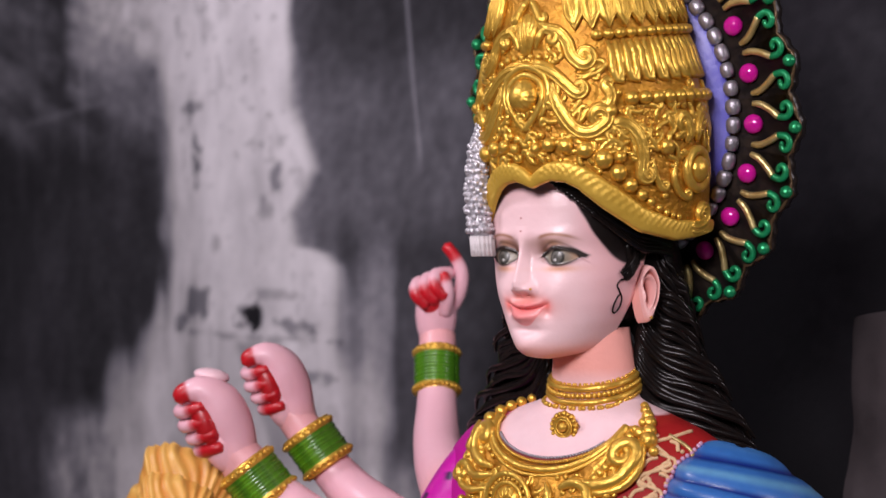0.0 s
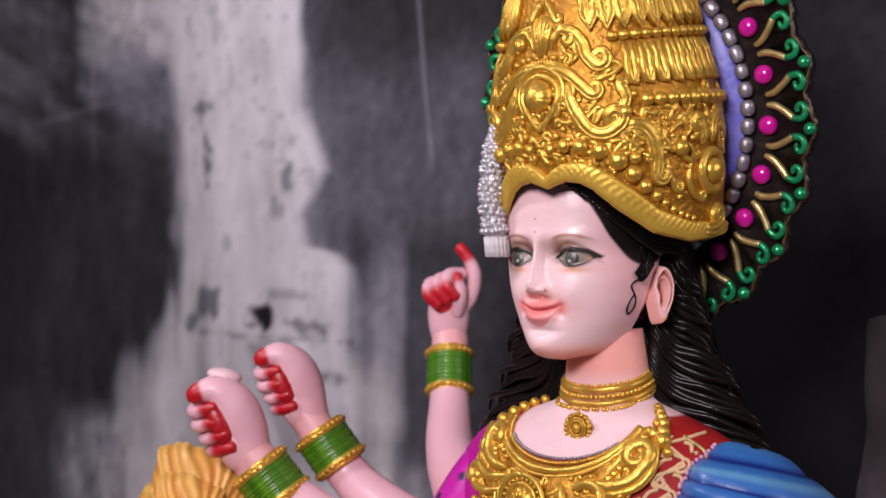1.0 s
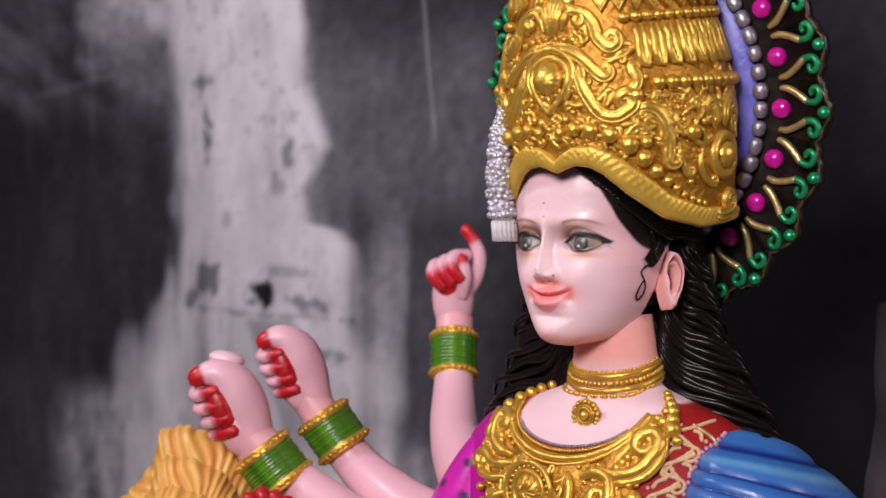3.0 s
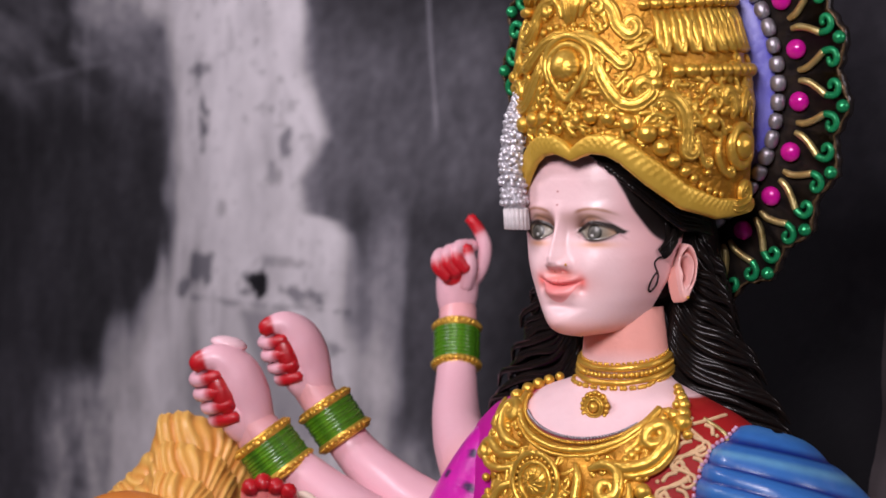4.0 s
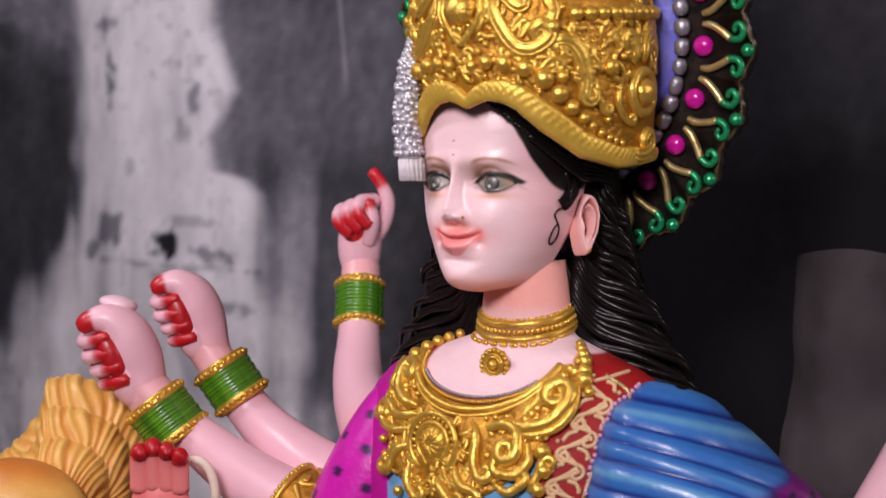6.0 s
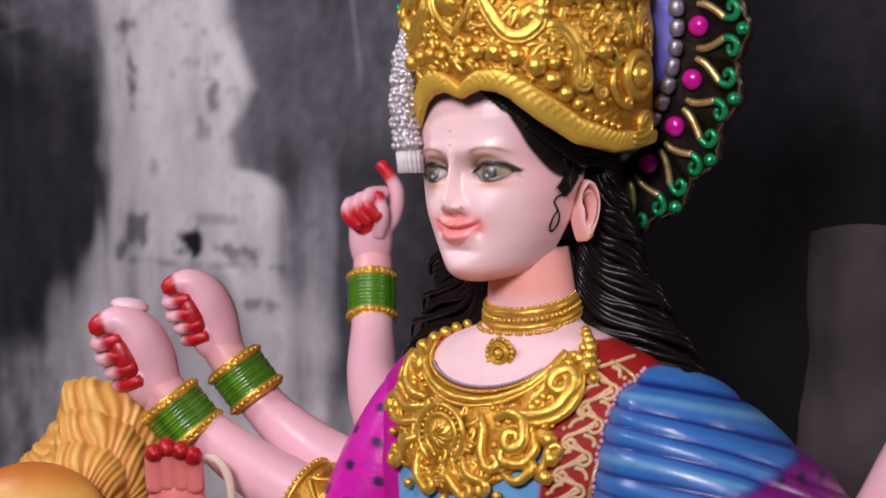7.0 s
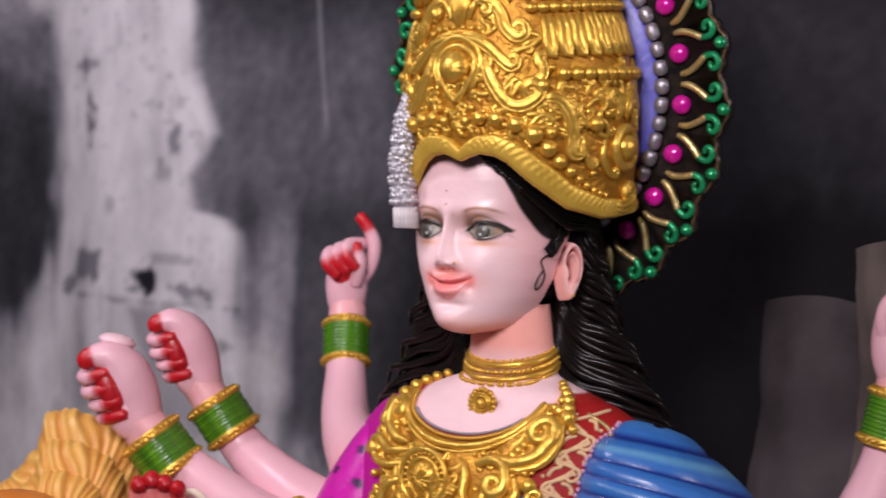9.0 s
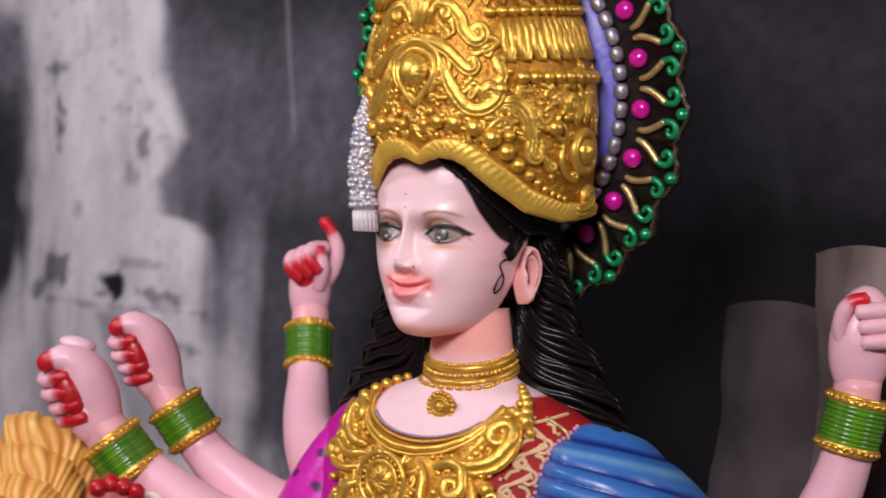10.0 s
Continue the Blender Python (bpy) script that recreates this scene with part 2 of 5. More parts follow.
def canvas():
    us, zs = np.linspace(-2.4, 1.5, 600), np.concatenate([[0.0], np.linspace(0.45, 2.75, 300)])
    u, z = np.meshgrid(us, zs, indexing="ij")
    wide = field(u, z, 1.3, 0.8, 4, 1.0)
    streak = field(u, z, 5.5, 1.6, 4, 5.0)
    fine = field(u, z, 14, 9, 4, 9.0)
    shear = u + 0.04 * field(u, z, 3, 4, 3, 12.0)
    # the pale fall of water: edges by height
    left = -0.025 + np.interp(z, [1.03, 1.17, 1.28, 1.36, 1.44, 1.51, 1.57, 1.71, 1.84, 1.98, 2.11], [-1.27, -1.22, -1.12, -1.07, -1.03, -1.0, -1.01, -0.985, -1.0, -1.037, -1.06])
    right = -0.014 + np.interp(z, [1.11, 1.18, 1.25, 1.315, 1.385, 1.477, 1.505, 1.522, 1.59, 1.637, 1.683, 1.763, 1.82, 1.914, 2.03], [-0.27, -0.25, -0.29, -0.35, -0.345, -0.345, -0.40, -0.49, -0.495, -0.43, -0.405, -0.455, -0.49, -0.475, -0.49])
    soft = 0.08 + 0.13 * step(1.42, 1.2, z)
    runs = field(u, z, 8.0, 0.7, 4, 17.0)
    foot = step(1.55, 1.32, z)
    shear = shear + 0.025 * streak + 0.015 * fine
    band = step(-soft, soft * 0.4, shear - left + 0.03 * streak + 0.14 * foot * runs) * step(-0.045 - 0.12 * foot, 0.02 + 0.05 * foot, right - shear + 0.02 * streak + 0.10 * foot * runs)
    low = step(1.32, 1.08, z)
    band *= 1 - low * np.clip(0.22 + 0.5 * streak, 0, 0.6)
    band *= 1 - foot * np.clip(0.05 + 0.45 * runs, 0, 0.5)
    rock = 0.042 + 0.02 * np.clip(wide + 0.3, 0, 1) + 0.015 * np.clip(streak + 0.2, 0, 1)
    # cool grey rock beside the fall, darker towards the far end
    rock += 0.018 * step(-0.75, -0.45, u) * step(0.2, -0.1, u) * np.clip(0.8 + wide, 0.3, 1.6)
    # thin veil of wash along the fall's other side
    veil = step(-0.50, -0.42, u) * step(-0.13, -0.20, u + 0.03 * streak) * step(1.64, 1.44, z + 0.05 * wide)
    rock += veil * np.clip(0.19 + 0.18 * runs + 0.10 * streak, 0.03, 0.55)
    # splash and slanting streaks of wash high up
    slant = field(u - 1.9 * z, z + 0.35 * u, 1.1, 9.0, 4, 31.0)
    high = step(1.74, 1.90, z + 0.12 * wide) * step(-0.95, -1.1, u)
    rock += high * np.clip(0.06 + 0.13 * slant + 0.05 * wide, 0, 0.4)
    rock += 0.46 * step(1.25, -0.1, ((u + 1.24) / 0.30) ** 2 + ((z - 2.09) / 0.19) ** 2 + 1.1 * slant + 0.5 * wide)
    rock += 0.16 * step(-1.12, -1.02, u) * step(1.95, 1.75, z) * step(1.5, 1.62, z)
    # grey mist at the foot
    rock += step(1.14, 1.04, z + 0.05 * wide) * step(-1.75, -1.5, u + 0.1 * streak) * np.clip(0.22 + 0.14 * fine, 0.03, 0.5)
    rock *= (1 - 0.80 * step(-0.05, 0.45, u)) * np.clip(1 + 0.25 * fine + 0.30 * wide, 0.5, 1.8)
    rock *= 1 - 0.42 * step(-0.5, -0.4, u) * step(1.45, 1.6, z) * (1 - 0.5 * step(1.75, 1.95, z))
    dusk = step(-0.98, -1.12, u) * step(1.86, 1.70, z + 0.08 * slant) * step(1.05, 1.2, z)
    rock *= 1 - 0.22 * dusk
    tone = rock * (1 - band) + (0.73 + 0.13 * streak + 0.13 * fine) * band
    # grey shadow that runs down from the hole
    k = (1.33 - z) / 0.27
    tone *= 1 - 0.50 * step(0.12, 0.07, np.abs(u + 0.62 - 0.16 * k + 0.02 * streak)) * step(0.0, 0.12, k) * step(1.25, 1.0, k) * band
    grit = field(u, z, 30, 42, 3, 21.0)
    # scuffs and holes in the pale paint
    for su, sz, ru, rz, dark in ((-0.655, 1.37, 0.055, 0.026, 0.97), (-0.88, 1.395, 0.065, 0.035, 0.65), (-0.98, 1.345, 0.035, 0.020, 0.6), (-0.875, 1.72, 0.030, 0.060, 0.72), (-0.545, 1.676, 0.020, 0.045, 0.6),
                                 (-0.47, 1.35, 0.055, 0.020, 0.65), (-0.90, 1.84, 0.045, 0.010, 0.5), (-0.905, 1.84, 0.008, 0.03, 0.4), (-0.70, 1.325, 0.30, 0.006, 0.4), (-0.58, 1.60, 0.03, 0.02, 0.35),
                                 (-0.79, 1.53, 0.022, 0.022, 0.35), (-0.52, 1.42, 0.09, 0.010, 0.35), (-0.40, 1.25, 0.05, 0.014, 0.5), (-0.62, 1.74, 0.03, 0.012, 0.3)):
        d = ((u - su) / ru) ** 2 + ((z - sz) / rz) ** 2
        tone *= 1 - dark * step(1.5, 0.35, d + 1.3 * fine + 1.5 * grit)
    tone *= 1 - 0.28 * band * step(0.3, 0.7, fine + 0.3 * streak)
    tone *= 1 - 0.3 * band * step(0.42, 0.66, grit + 0.25 * fine) * np.clip(0.5 + wide, 0, 1)
    tone *= 1 + 0.25 * (1 - band) * np.clip(grit, -0.6, 0.8)
    # thin pale runs of paint
    for u0, z0, u1, z1, w, bright in ((-0.150, 2.15, -0.075, 1.67, 0.011, 0.13), (-1.475, 2.1, -1.47, 1.74, 0.010, 0.06), (-1.85, 1.86, -1.33, 1.89, 0.014, 0.06)):
        if abs(u1 - u0) < abs(z1 - z0):
            k = (z - z0) / (z1 - z0)
            d = np.abs(u - (u0 + k * (u1 - u0) + 0.02 * (k - 0.5) ** 2))
        else:
            k = (u - u0) / (u1 - u0)
            d = np.abs(z - (z0 + k * (z1 - z0)))
        tone += bright * step(w, 0, d) * (k > 0) * step(1.03, 0.9, k)
    tone = np.clip(tone, 0.0125, 0.8)
    pale = step(0.08, 0.5, tone)
    colour = tone[..., None] * mix3((0.97, 0.94, 1.07), (1.0, 0.95, 0.97), pale)
    colour += (0.5 * np.clip(wide, 0, 1) * (1 - pale))[..., None] * np.array([0.004, 0.001, 0.006])
    off = 0.012 * np.sin(u * 7 + 0.8 * wide) + 0.02 * wide
    s = Shell()
    front = back_out(u, z, off)
    s.add(front, quads(*u.shape), 0, colour.reshape(-1, 3))
    back = back_out(u[::30], z[::30], -0.03)
    s.add(back, quads(*u[::30].shape), 0, (0.05, 0.05, 0.05))
    s.thing("backdrop", [BACKDROP], tuple(back_out(0, 0)), label="charcoal canvas backdrop painted with a pale grey waterfall", category="backdrop", kind="structure")


canvas()


def drape(name, u0, u1, z0, z1, off, colour, bend, label):
    """A grey cloth hung before the canvas, with folds."""
    n, m = 60, 70
    a, b = np.meshgrid(np.linspace(0, 1, n), np.linspace(0, 1, m), indexing="ij")
    u = u0 + (u1 - u0) * a + bend * np.sin(b * 2.6) * (1 - a) + 0.012 * np.sin(b * 9) * (1 - a)
    z = z0 + (z1 - z0) * b + 0.012 * np.sin(a * 8) * b
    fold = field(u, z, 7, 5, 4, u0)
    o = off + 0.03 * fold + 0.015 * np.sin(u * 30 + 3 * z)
    # shading of the folds painted in: darker where they sink, lighter where they swell
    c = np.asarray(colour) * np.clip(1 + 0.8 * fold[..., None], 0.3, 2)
    s = Shell()
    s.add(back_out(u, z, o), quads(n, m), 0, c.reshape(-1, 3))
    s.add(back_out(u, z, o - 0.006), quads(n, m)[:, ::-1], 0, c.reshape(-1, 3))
    return s.thing(name, [GREYCLOTH], tuple(back_out(u0, z0, off)), label=label, category="cloth")


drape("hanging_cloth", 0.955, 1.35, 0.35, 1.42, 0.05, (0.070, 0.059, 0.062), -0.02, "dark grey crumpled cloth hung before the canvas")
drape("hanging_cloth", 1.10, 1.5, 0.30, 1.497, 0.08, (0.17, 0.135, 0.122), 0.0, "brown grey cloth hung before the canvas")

# ---- the painted statue: one mesh ----
PINK_SKIN, PALE = (0.92, 0.50, 0.50), (0.95, 0.665, 0.67)
MATS = [SKIN, CLOTH, HAIR, OLDGOLD, GOLD, MATTE]
body = Shell()


def bump2(x, z, x0, z0, sx, sz):
    return np.exp(-(((x - x0) / sx) ** 2) - ((z - z0) / sz) ** 2)


def head():
    n, m = 330, 300
    k = np.linspace(-1, 1, n, endpoint=False)
    th = math.pi * np.sign(k) * np.abs(k) ** 1.55
    zs = np.concatenate([np.linspace(-0.127, -0.112, 20, endpoint=False), np.linspace(-0.112, 0.06, 220, endpoint=False), np.linspace(0.06, 0.155, 60)])
    z, t = np.meshgrid(zs, th, indexing="ij")
    keys = [-0.127, -0.1255, -0.121, -0.112, -0.10, -0.085, -0.06, -0.03, 0.0, 0.03, 0.06, 0.09, 0.13, 0.15, 0.155]
    w = np.interp(z, keys, [0.001, 0.018, 0.033, 0.046, 0.056, 0.066, 0.077, 0.085, 0.0885, 0.090, 0.088, 0.084, 0.066, 0.03, 0.001])
    f = np.interp(z, keys, [0.055, 0.076, 0.087, 0.0945, 0.0965, 0.096, 0.095, 0.0955, 0.0955, 0.0985, 0.099, 0.094, 0.072, 0.03, 0.001])
    for _ in range(30):
        for q in (w, f):
            q[1:-1] = 0.25 * q[:-2] + 0.5 * q[1:-1] + 0.25 * q[2:]
    b = np.interp(z, [-0.127, -0.10, -0.05, 0.0, 0.1, 0.155], [-0.02, 0.0, 0.05, 0.085, 0.085, 0.001])
    cs, sn = np.cos(t), np.sin(t)
    e = 0.86
    x = w * np.sign(sn) * np.abs(sn) ** e
    y = np.where(cs > 0, -f * np.abs(cs) ** e, b * np.abs(cs))
    front = step(0.05, 0.35, cs)
    ax = np.abs(x)
    # the near eye sits a little wider than the far one
    ex = np.where(x > 0, ax - 0.009 * step(0.004, 0.022, x), ax)
    # nose
    nz = z - 0.006
    ridge = np.interp(nz, [-0.057, -0.053, -0.047, -0.042, -0.035, -0.018, 0.0, 0.012, 0.03], [0, 0.006, 0.0155, 0.0195, 0.0200, 0.0140, 0.0075, 0.004, 0.0])
    wide = np.interp(nz, [-0.06, -0.046, -0.036, -0.02, 0.0, 0.03], [0.0095, 0.0095, 0.0085, 0.0065, 0.0055, 0.008])
    d = ridge * np.exp(-((ax / wide) ** 2.2))
    d += 0.0085 * bump2(ax, nz, 0.0115, -0.045, 0.0052, 0.0065)
    d -= 0.004 * bump2(ax, nz, 0.006, -0.0535, 0.003, 0.002)
    # brow, sockets, eyeballs and lids
    d += 0.003 * bump2(ex, z, 0.034, 0.024, 0.024, 0.008)
    d -= 0.0085 * bump2(ex, z, 0.017, 0.005, 0.010, 0.013)
    d -= 0.0035 * bump2(ex, z, 0.036, 0.002, 0.022, 0.013)
    d += 0.0066 * bump2(ex, z, 0.0345, 0.0, 0.014, 0.0095)
    lid = 0.0092 - ((ex - 0.033) / 0.021) ** 2 * 0.009
    d += 0.0024 * np.exp(-(((z - lid - 0.0012) / 0.0019) ** 2)) * step(0.028, 0.022, np.abs(ex - 0.036))
    d += 0.0014 * np.exp(-(((z + 0.0085 - ((ex - 0.033) / 0.025) ** 2 * 0.008) / 0.0016) ** 2)) * step(0.026, 0.020, np.abs(ex - 0.035))
    # cheeks, folds, lips and chin
    d += 0.0045 * bump2(ax, z, 0.040, -0.043, 0.020, 0.020)
    d -= 0.002 * bump2(ax, z, 0.027, -0.060, 0.005, 0.012)
    d -= 0.0025 * bump2(ax, z, 0.0, -0.0615, 0.003, 0.004)
    smile = z - 8.5 * ax * ax
    mouth = -0.0655
    d += 0.0075 * np.exp(-((ax / 0.019) ** 2)) * np.exp(-(((smile - mouth - 0.0052) / 0.0042) ** 2))
    d += 0.0105 * np.exp(-((ax / 0.019) ** 2)) * np.exp(-(((smile - mouth + 0.0090) / 0.0078) ** 2))
    d -= 0.0045 * np.exp(-((ax / 0.024) ** 4)) * np.exp(-(((smile - mouth) / 0.0013) ** 2))
    d -= 0.003 * bump2(ax, z, 0.026, -0.070, 0.005, 0.005)
    d -= 0.0045 * bump2(ax, z, 0.0, -0.0915, 0.018, 0.0045)
    d += 0.0055 * bump2(ax, z, 0.0, -0.107, 0.018, 0.010)
    y = y - d * front
    # paint
    col = np.broadcast_to(np.array(PALE), (*z.shape, 3)).copy()
    col = mix3(col, PINK_SKIN, 0.75 * step(0.052, 0.086, ax))
    col = mix3(col, (0.95, 0.36, 0.26), 0.90 * step(-0.098, -0.124, z + 0.10 * np.clip(ax - 0.03, 0, 1)))
    col = mix3(col, PINK_SKIN, 0.55 * step(0.055, 0.092, z) * front)
    around = np.exp(-((ax / 0.030) ** 2) - ((z + 0.062) / 0.0150) ** 2) * front
    col = mix3(col, (0.97, 0.27, 0.20), 0.92 * around)
    col = mix3(col, (0.92, 0.16, 0.13), 0.85 * bump2(ax, z, 0.0275, -0.0600, 0.0065, 0.0080) * front)
    col = mix3(col, (0.80, 0.22, 0.16), 0.7 * bump2(ax, z, 0.009, -0.0490, 0.009, 0.0035) * front)
    lip = step(0.0016, 0.0, smile - (mouth + 0.0080 - 0.0018 * np.exp(-((ax / 0.004) ** 2)) - 12 * ax * ax)) * step(-0.0020, 0, smile - (mouth - 0.0200 + 30 * ax * ax)) * (ax < 0.027) * front
    col = mix3(col, (0.90, 0.28, 0.27), 0.85 * lip)
    col = mix3(col, (0.80, 0.12, 0.12), 0.75 * np.exp(-(((smile - mouth - 0.0022) / 0.0022) ** 2)) * step(0.028, 0.022, ax) * front)
    col = mix3(col, (0.42, 0.03, 0.03), 0.45 * np.exp(-(((smile - mouth) / 0.0009) ** 2)) * (ax < 0.0225) * front)
    # shading airbrushed round the eyes: brown at the bridge, ochre on the lids and under them
    col = mix3(col, (0.42, 0.20, 0.07), 0.85 * bump2(ex, z, 0.028, 0.0165, 0.018, 0.0065) * front)
    col = mix3(col, (0.30, 0.12, 0.045), 0.45 * bump2(ex, z, 0.0165, 0.0110, 0.0080, 0.0080) * front)
    col = mix3(col, (0.16, 0.055, 0.022), bump2(ex, z, 0.0150, 0.0050, 0.0068, 0.0105) * front)
    col = mix3(col, (0.78, 0.36, 0.15), 0.75 * bump2(ex, z, 0.034, -0.0140, 0.018, 0.0038) * front)
    # brow
    brow = 0.0262 - ((ex - 0.032) / 0.03) ** 2 * 0.0105
    col = mix3(col, (0.36, 0.15, 0.06), 0.85 * np.exp(-(((z - brow) / 0.0021) ** 2)) * step(0.009, 0.018, ex) * step(0.061, 0.044, ex) * front)
    # eye: white, iris, pupil and dark lines
    half = np.where(ex > 0.033, 0.0225, 0.0190)
    e = (ex - 0.033) / half
    top, bot = 0.0090 - 0.0078 * e**2, -0.0092 + 0.0094 * e**2
    span = step(1.08, 0.98, np.abs(e))
    inside = step(-0.0006, 0.0006, top - z) * step(-0.0006, 0.0006, z - bot) * (np.abs(e) < 1) * front
    col = mix3(col, (0.27, 0.24, 0.18), inside)
    col = mix3(col, (0.62, 0.36, 0.22), inside * step(0.40, 0.9, e) * 0.7)
    look_x = ex - 0.0330
    r = np.hypot(look_x, z - 0.0002)
    col = mix3(col, (0.020, 0.018, 0.014), inside * step(0.0090, 0.0082, r))
    col = mix3(col, (0.13, 0.13, 0.11), inside * step(0.0072, 0.0058, r))
    col = mix3(col, (0.07, 0.065, 0.055), inside * step(0.0040, 0.0026, r))
    col = mix3(col, (0.75, 0.75, 0.72), inside * step(0.0020, 0.0012, np.hypot(look_x + 0.001, z + 0.0030)))
    line = np.exp(-(((z - top - 0.0018) / 0.0031) ** 4)) * step(1.28, 1.05, e) * step(-1.16, -1.0, e)
    wing = np.exp(-(((z - 0.0012) / 0.0016) ** 2)) * step(0.050, 0.056, ex) * step(0.064, 0.058, ex)
    fold = np.exp(-(((z - top - 0.0088 + 0.0050 * np.clip(e, 0, 1.2)) / 0.0016) ** 2)) * step(1.2, 0.7, np.abs(e)) * 0.45
    under = np.exp(-(((z - bot) / 0.0016) ** 2)) * span * 0.85
    col = mix3(col, (0.014, 0.010, 0.007), np.clip(line + wing + fold + under, 0, 1) * front)
    # forehead mark
    col = mix3(col, (0.45, 0.10, 0.09), (0.8 * step(0.0022, 0.0014, np.hypot(x, z - 0.031)) * step(0.032, 0.030, z) + 0.6 * step(0.0016, 0.0010, np.hypot(x / 1.3, z - 0.045))) * front)
    # curl painted before the ear and hairline
    edge = np.interp(ax, [0, 0.006, 0.020, 0.045, 0.060, 0.070, 0.080, 0.090], [0.086, 0.089, 0.090, 0.083, 0.064, 0.040, 0.010, -0.024])
    col = mix3(col, (0.010, 0.007, 0.006), step(-0.002, 0.004, z - edge))
    z = z * (1 - 0.09 * step(0.0, -0.03, z)) - 0.005 * step(-0.085, -0.122, z)
    v = face_out(np.stack([x, y, z], -1).reshape(-1, 3))
    body.add(v, quads(len(zs), n, False, True), 0, col.reshape(-1, 3))


head()


def put(vf, mat, colour=(1, 1, 1), tilt=None):
    """Adds a surface made in the statue's frame."""
    v, f = vf
    body.add(face_out(v) if tilt else out(v), f, mat, colour)


def ear(side):
    e1, e2 = unit((0.42, 0.90, 0.0)), unit((-0.08, 0.12, 1.0))
    e3 = unit(np.cross(e1, e2))
    mid = np.array([0.0930, 0.0155, -0.045])
    flip = np.array([side, 1, 1])
    # one moulded shell: raised rim, second fold, hollow and a plain lobe
    n, m = 56, 22
    a, k = np.meshgrid(np.arange(n) * 2 * math.pi / n, np.linspace(0, 1, m), indexing="ij")
    sn, cs = np.sin(a), np.cos(a)
    wide = 0.0132 * np.interp(sn, [-1, -0.5, 0.3, 1], [0.62, 0.74, 1.0, 0.95]) * np.where(cs < 0, 0.85, 1.0)
    tall = np.where(sn > 0, 0.031, 0.036)
    above = step(-0.75, -0.25, sn * k)
    back = step(-0.75, 0.1, cs + 0.6 * step(0.4, 1.0, sn))
    lift = 0.0062 * np.exp(-(((k - 0.86) / 0.11) ** 2)) * above * back
    lift += 0.0060 * np.exp(-(((k - 0.55) / 0.09) ** 2)) * above * back * step(-0.2, 0.5, cs + 0.5)
    lift += 0.0040 * np.exp(-(((cs * k + 0.62) / 0.16) ** 2 + ((sn * k + 0.12) / 0.22) ** 2))
    hollow = np.exp(-(((cs * k + 0.10) / 0.40) ** 2 + ((sn * k - 0.06) / 0.46) ** 2))
    lift += -0.0120 * hollow + 0.0030 * step(-0.35, -0.7, sn * k) * (1 - k**3) - 0.007 * step(0.93, 1.0, k)
    v = mid + (wide * k * cs)[..., None] * e1 + (tall * k * sn)[..., None] * e2 + (lift + 0.003)[..., None] * e3
    # rosy inner paint, with the shade of hollow and groove darkened into it
    groove = np.exp(-(((k - 0.70) / 0.09) ** 2)) * above * back
    tint = mix3(np.broadcast_to(np.array((0.92, 0.52, 0.48)), v.shape), (0.34, 0.05, 0.03), np.clip(1.0 * hollow + 0.85 * groove, 0, 1))
    tint = mix3(tint, (0.95, 0.40, 0.26), 0.6 * step(-0.75, -0.95, sn * k))
    put((v.reshape(-1, 3) * flip, quads(n, m, True, False)), 0, tint.reshape(-1, 3), FACE_LEAN)
    put((np.concatenate([v[:, -1], v[:, -1] - e3 * 0.012 - e1 * 0.004]) * flip, quads(2, n, False, True)), 0, (0.85, 0.40, 0.34), FACE_LEAN)
    put(ball((mid - e2 * 0.031 + e3 * 0.006) * flip, 0.0018, 8, 6), 4, (1, 1, 1), FACE_LEAN)
    # painted curl before the ear
    loop = curve([(-0.010, -0.030, 0), (-0.022, -0.029, 0), (-0.028, -0.035, 0), (-0.022, -0.043, 0), (-0.016, -0.051, 0), (-0.016, -0.062, 0), (-0.022, -0.068, 0), (-0.027, -0.061, 0), (-0.024, -0.050, 0), (-0.019, -0.045, 0)], 60)
    cy, cz = loop[:, 0], loop[:, 1]
    cw = np.interp(cz, [-0.127, -0.112, -0.10, -0.085, -0.06, -0.03, 0.0], [0.001, 0.042, 0.052, 0.062, 0.075, 0.084, 0.0885])
    cs = np.clip(-cy / 0.0955, 0, 1) ** (1 / 0.86)
    cx = cw * np.clip(1 - cs**2, 0, 1) ** 0.43 + 0.0006
    put(tube(np.stack([cx * side, cy, cz], -1), 0.0011, 6), 2, (1, 1, 1), FACE_LEAN)
    for q in range(4):
        tuft = curve([(0.0905, -0.002, 0.002 - 0.004 * q), (0.0900, -0.016, -0.012 - 0.004 * q), (0.0870, -0.028 + 0.003 * q, -0.021 - 0.003 * q)], 14)
        put(tube(tuft * flip, np.interp(np.linspace(0, 1, len(tuft)), [0, 0.5, 1], [0.005, 0.0046, 0.0018]), 7), 2, (1, 1, 1), FACE_LEAN)
        burn = curve([(0.086, -0.014 + 0.004 * q, 0.010), (0.0885, -0.012 + 0.004 * q, -0.010), (0.0875, -0.014 + 0.003 * q, -0.030 + 0.004 * q)], 14)
        put(tube(burn * flip, np.interp(np.linspace(0, 1, len(burn)), [0, 0.5, 1], [0.005, 0.0045, 0.0015]), 7), 2, (1, 1, 1), FACE_LEAN)


ear(1), ear(-1)
put(ball((0.0150, -0.1042, -0.0355), 0.0015, 8, 6), 4, (1, 1, 1), FACE_LEAN)


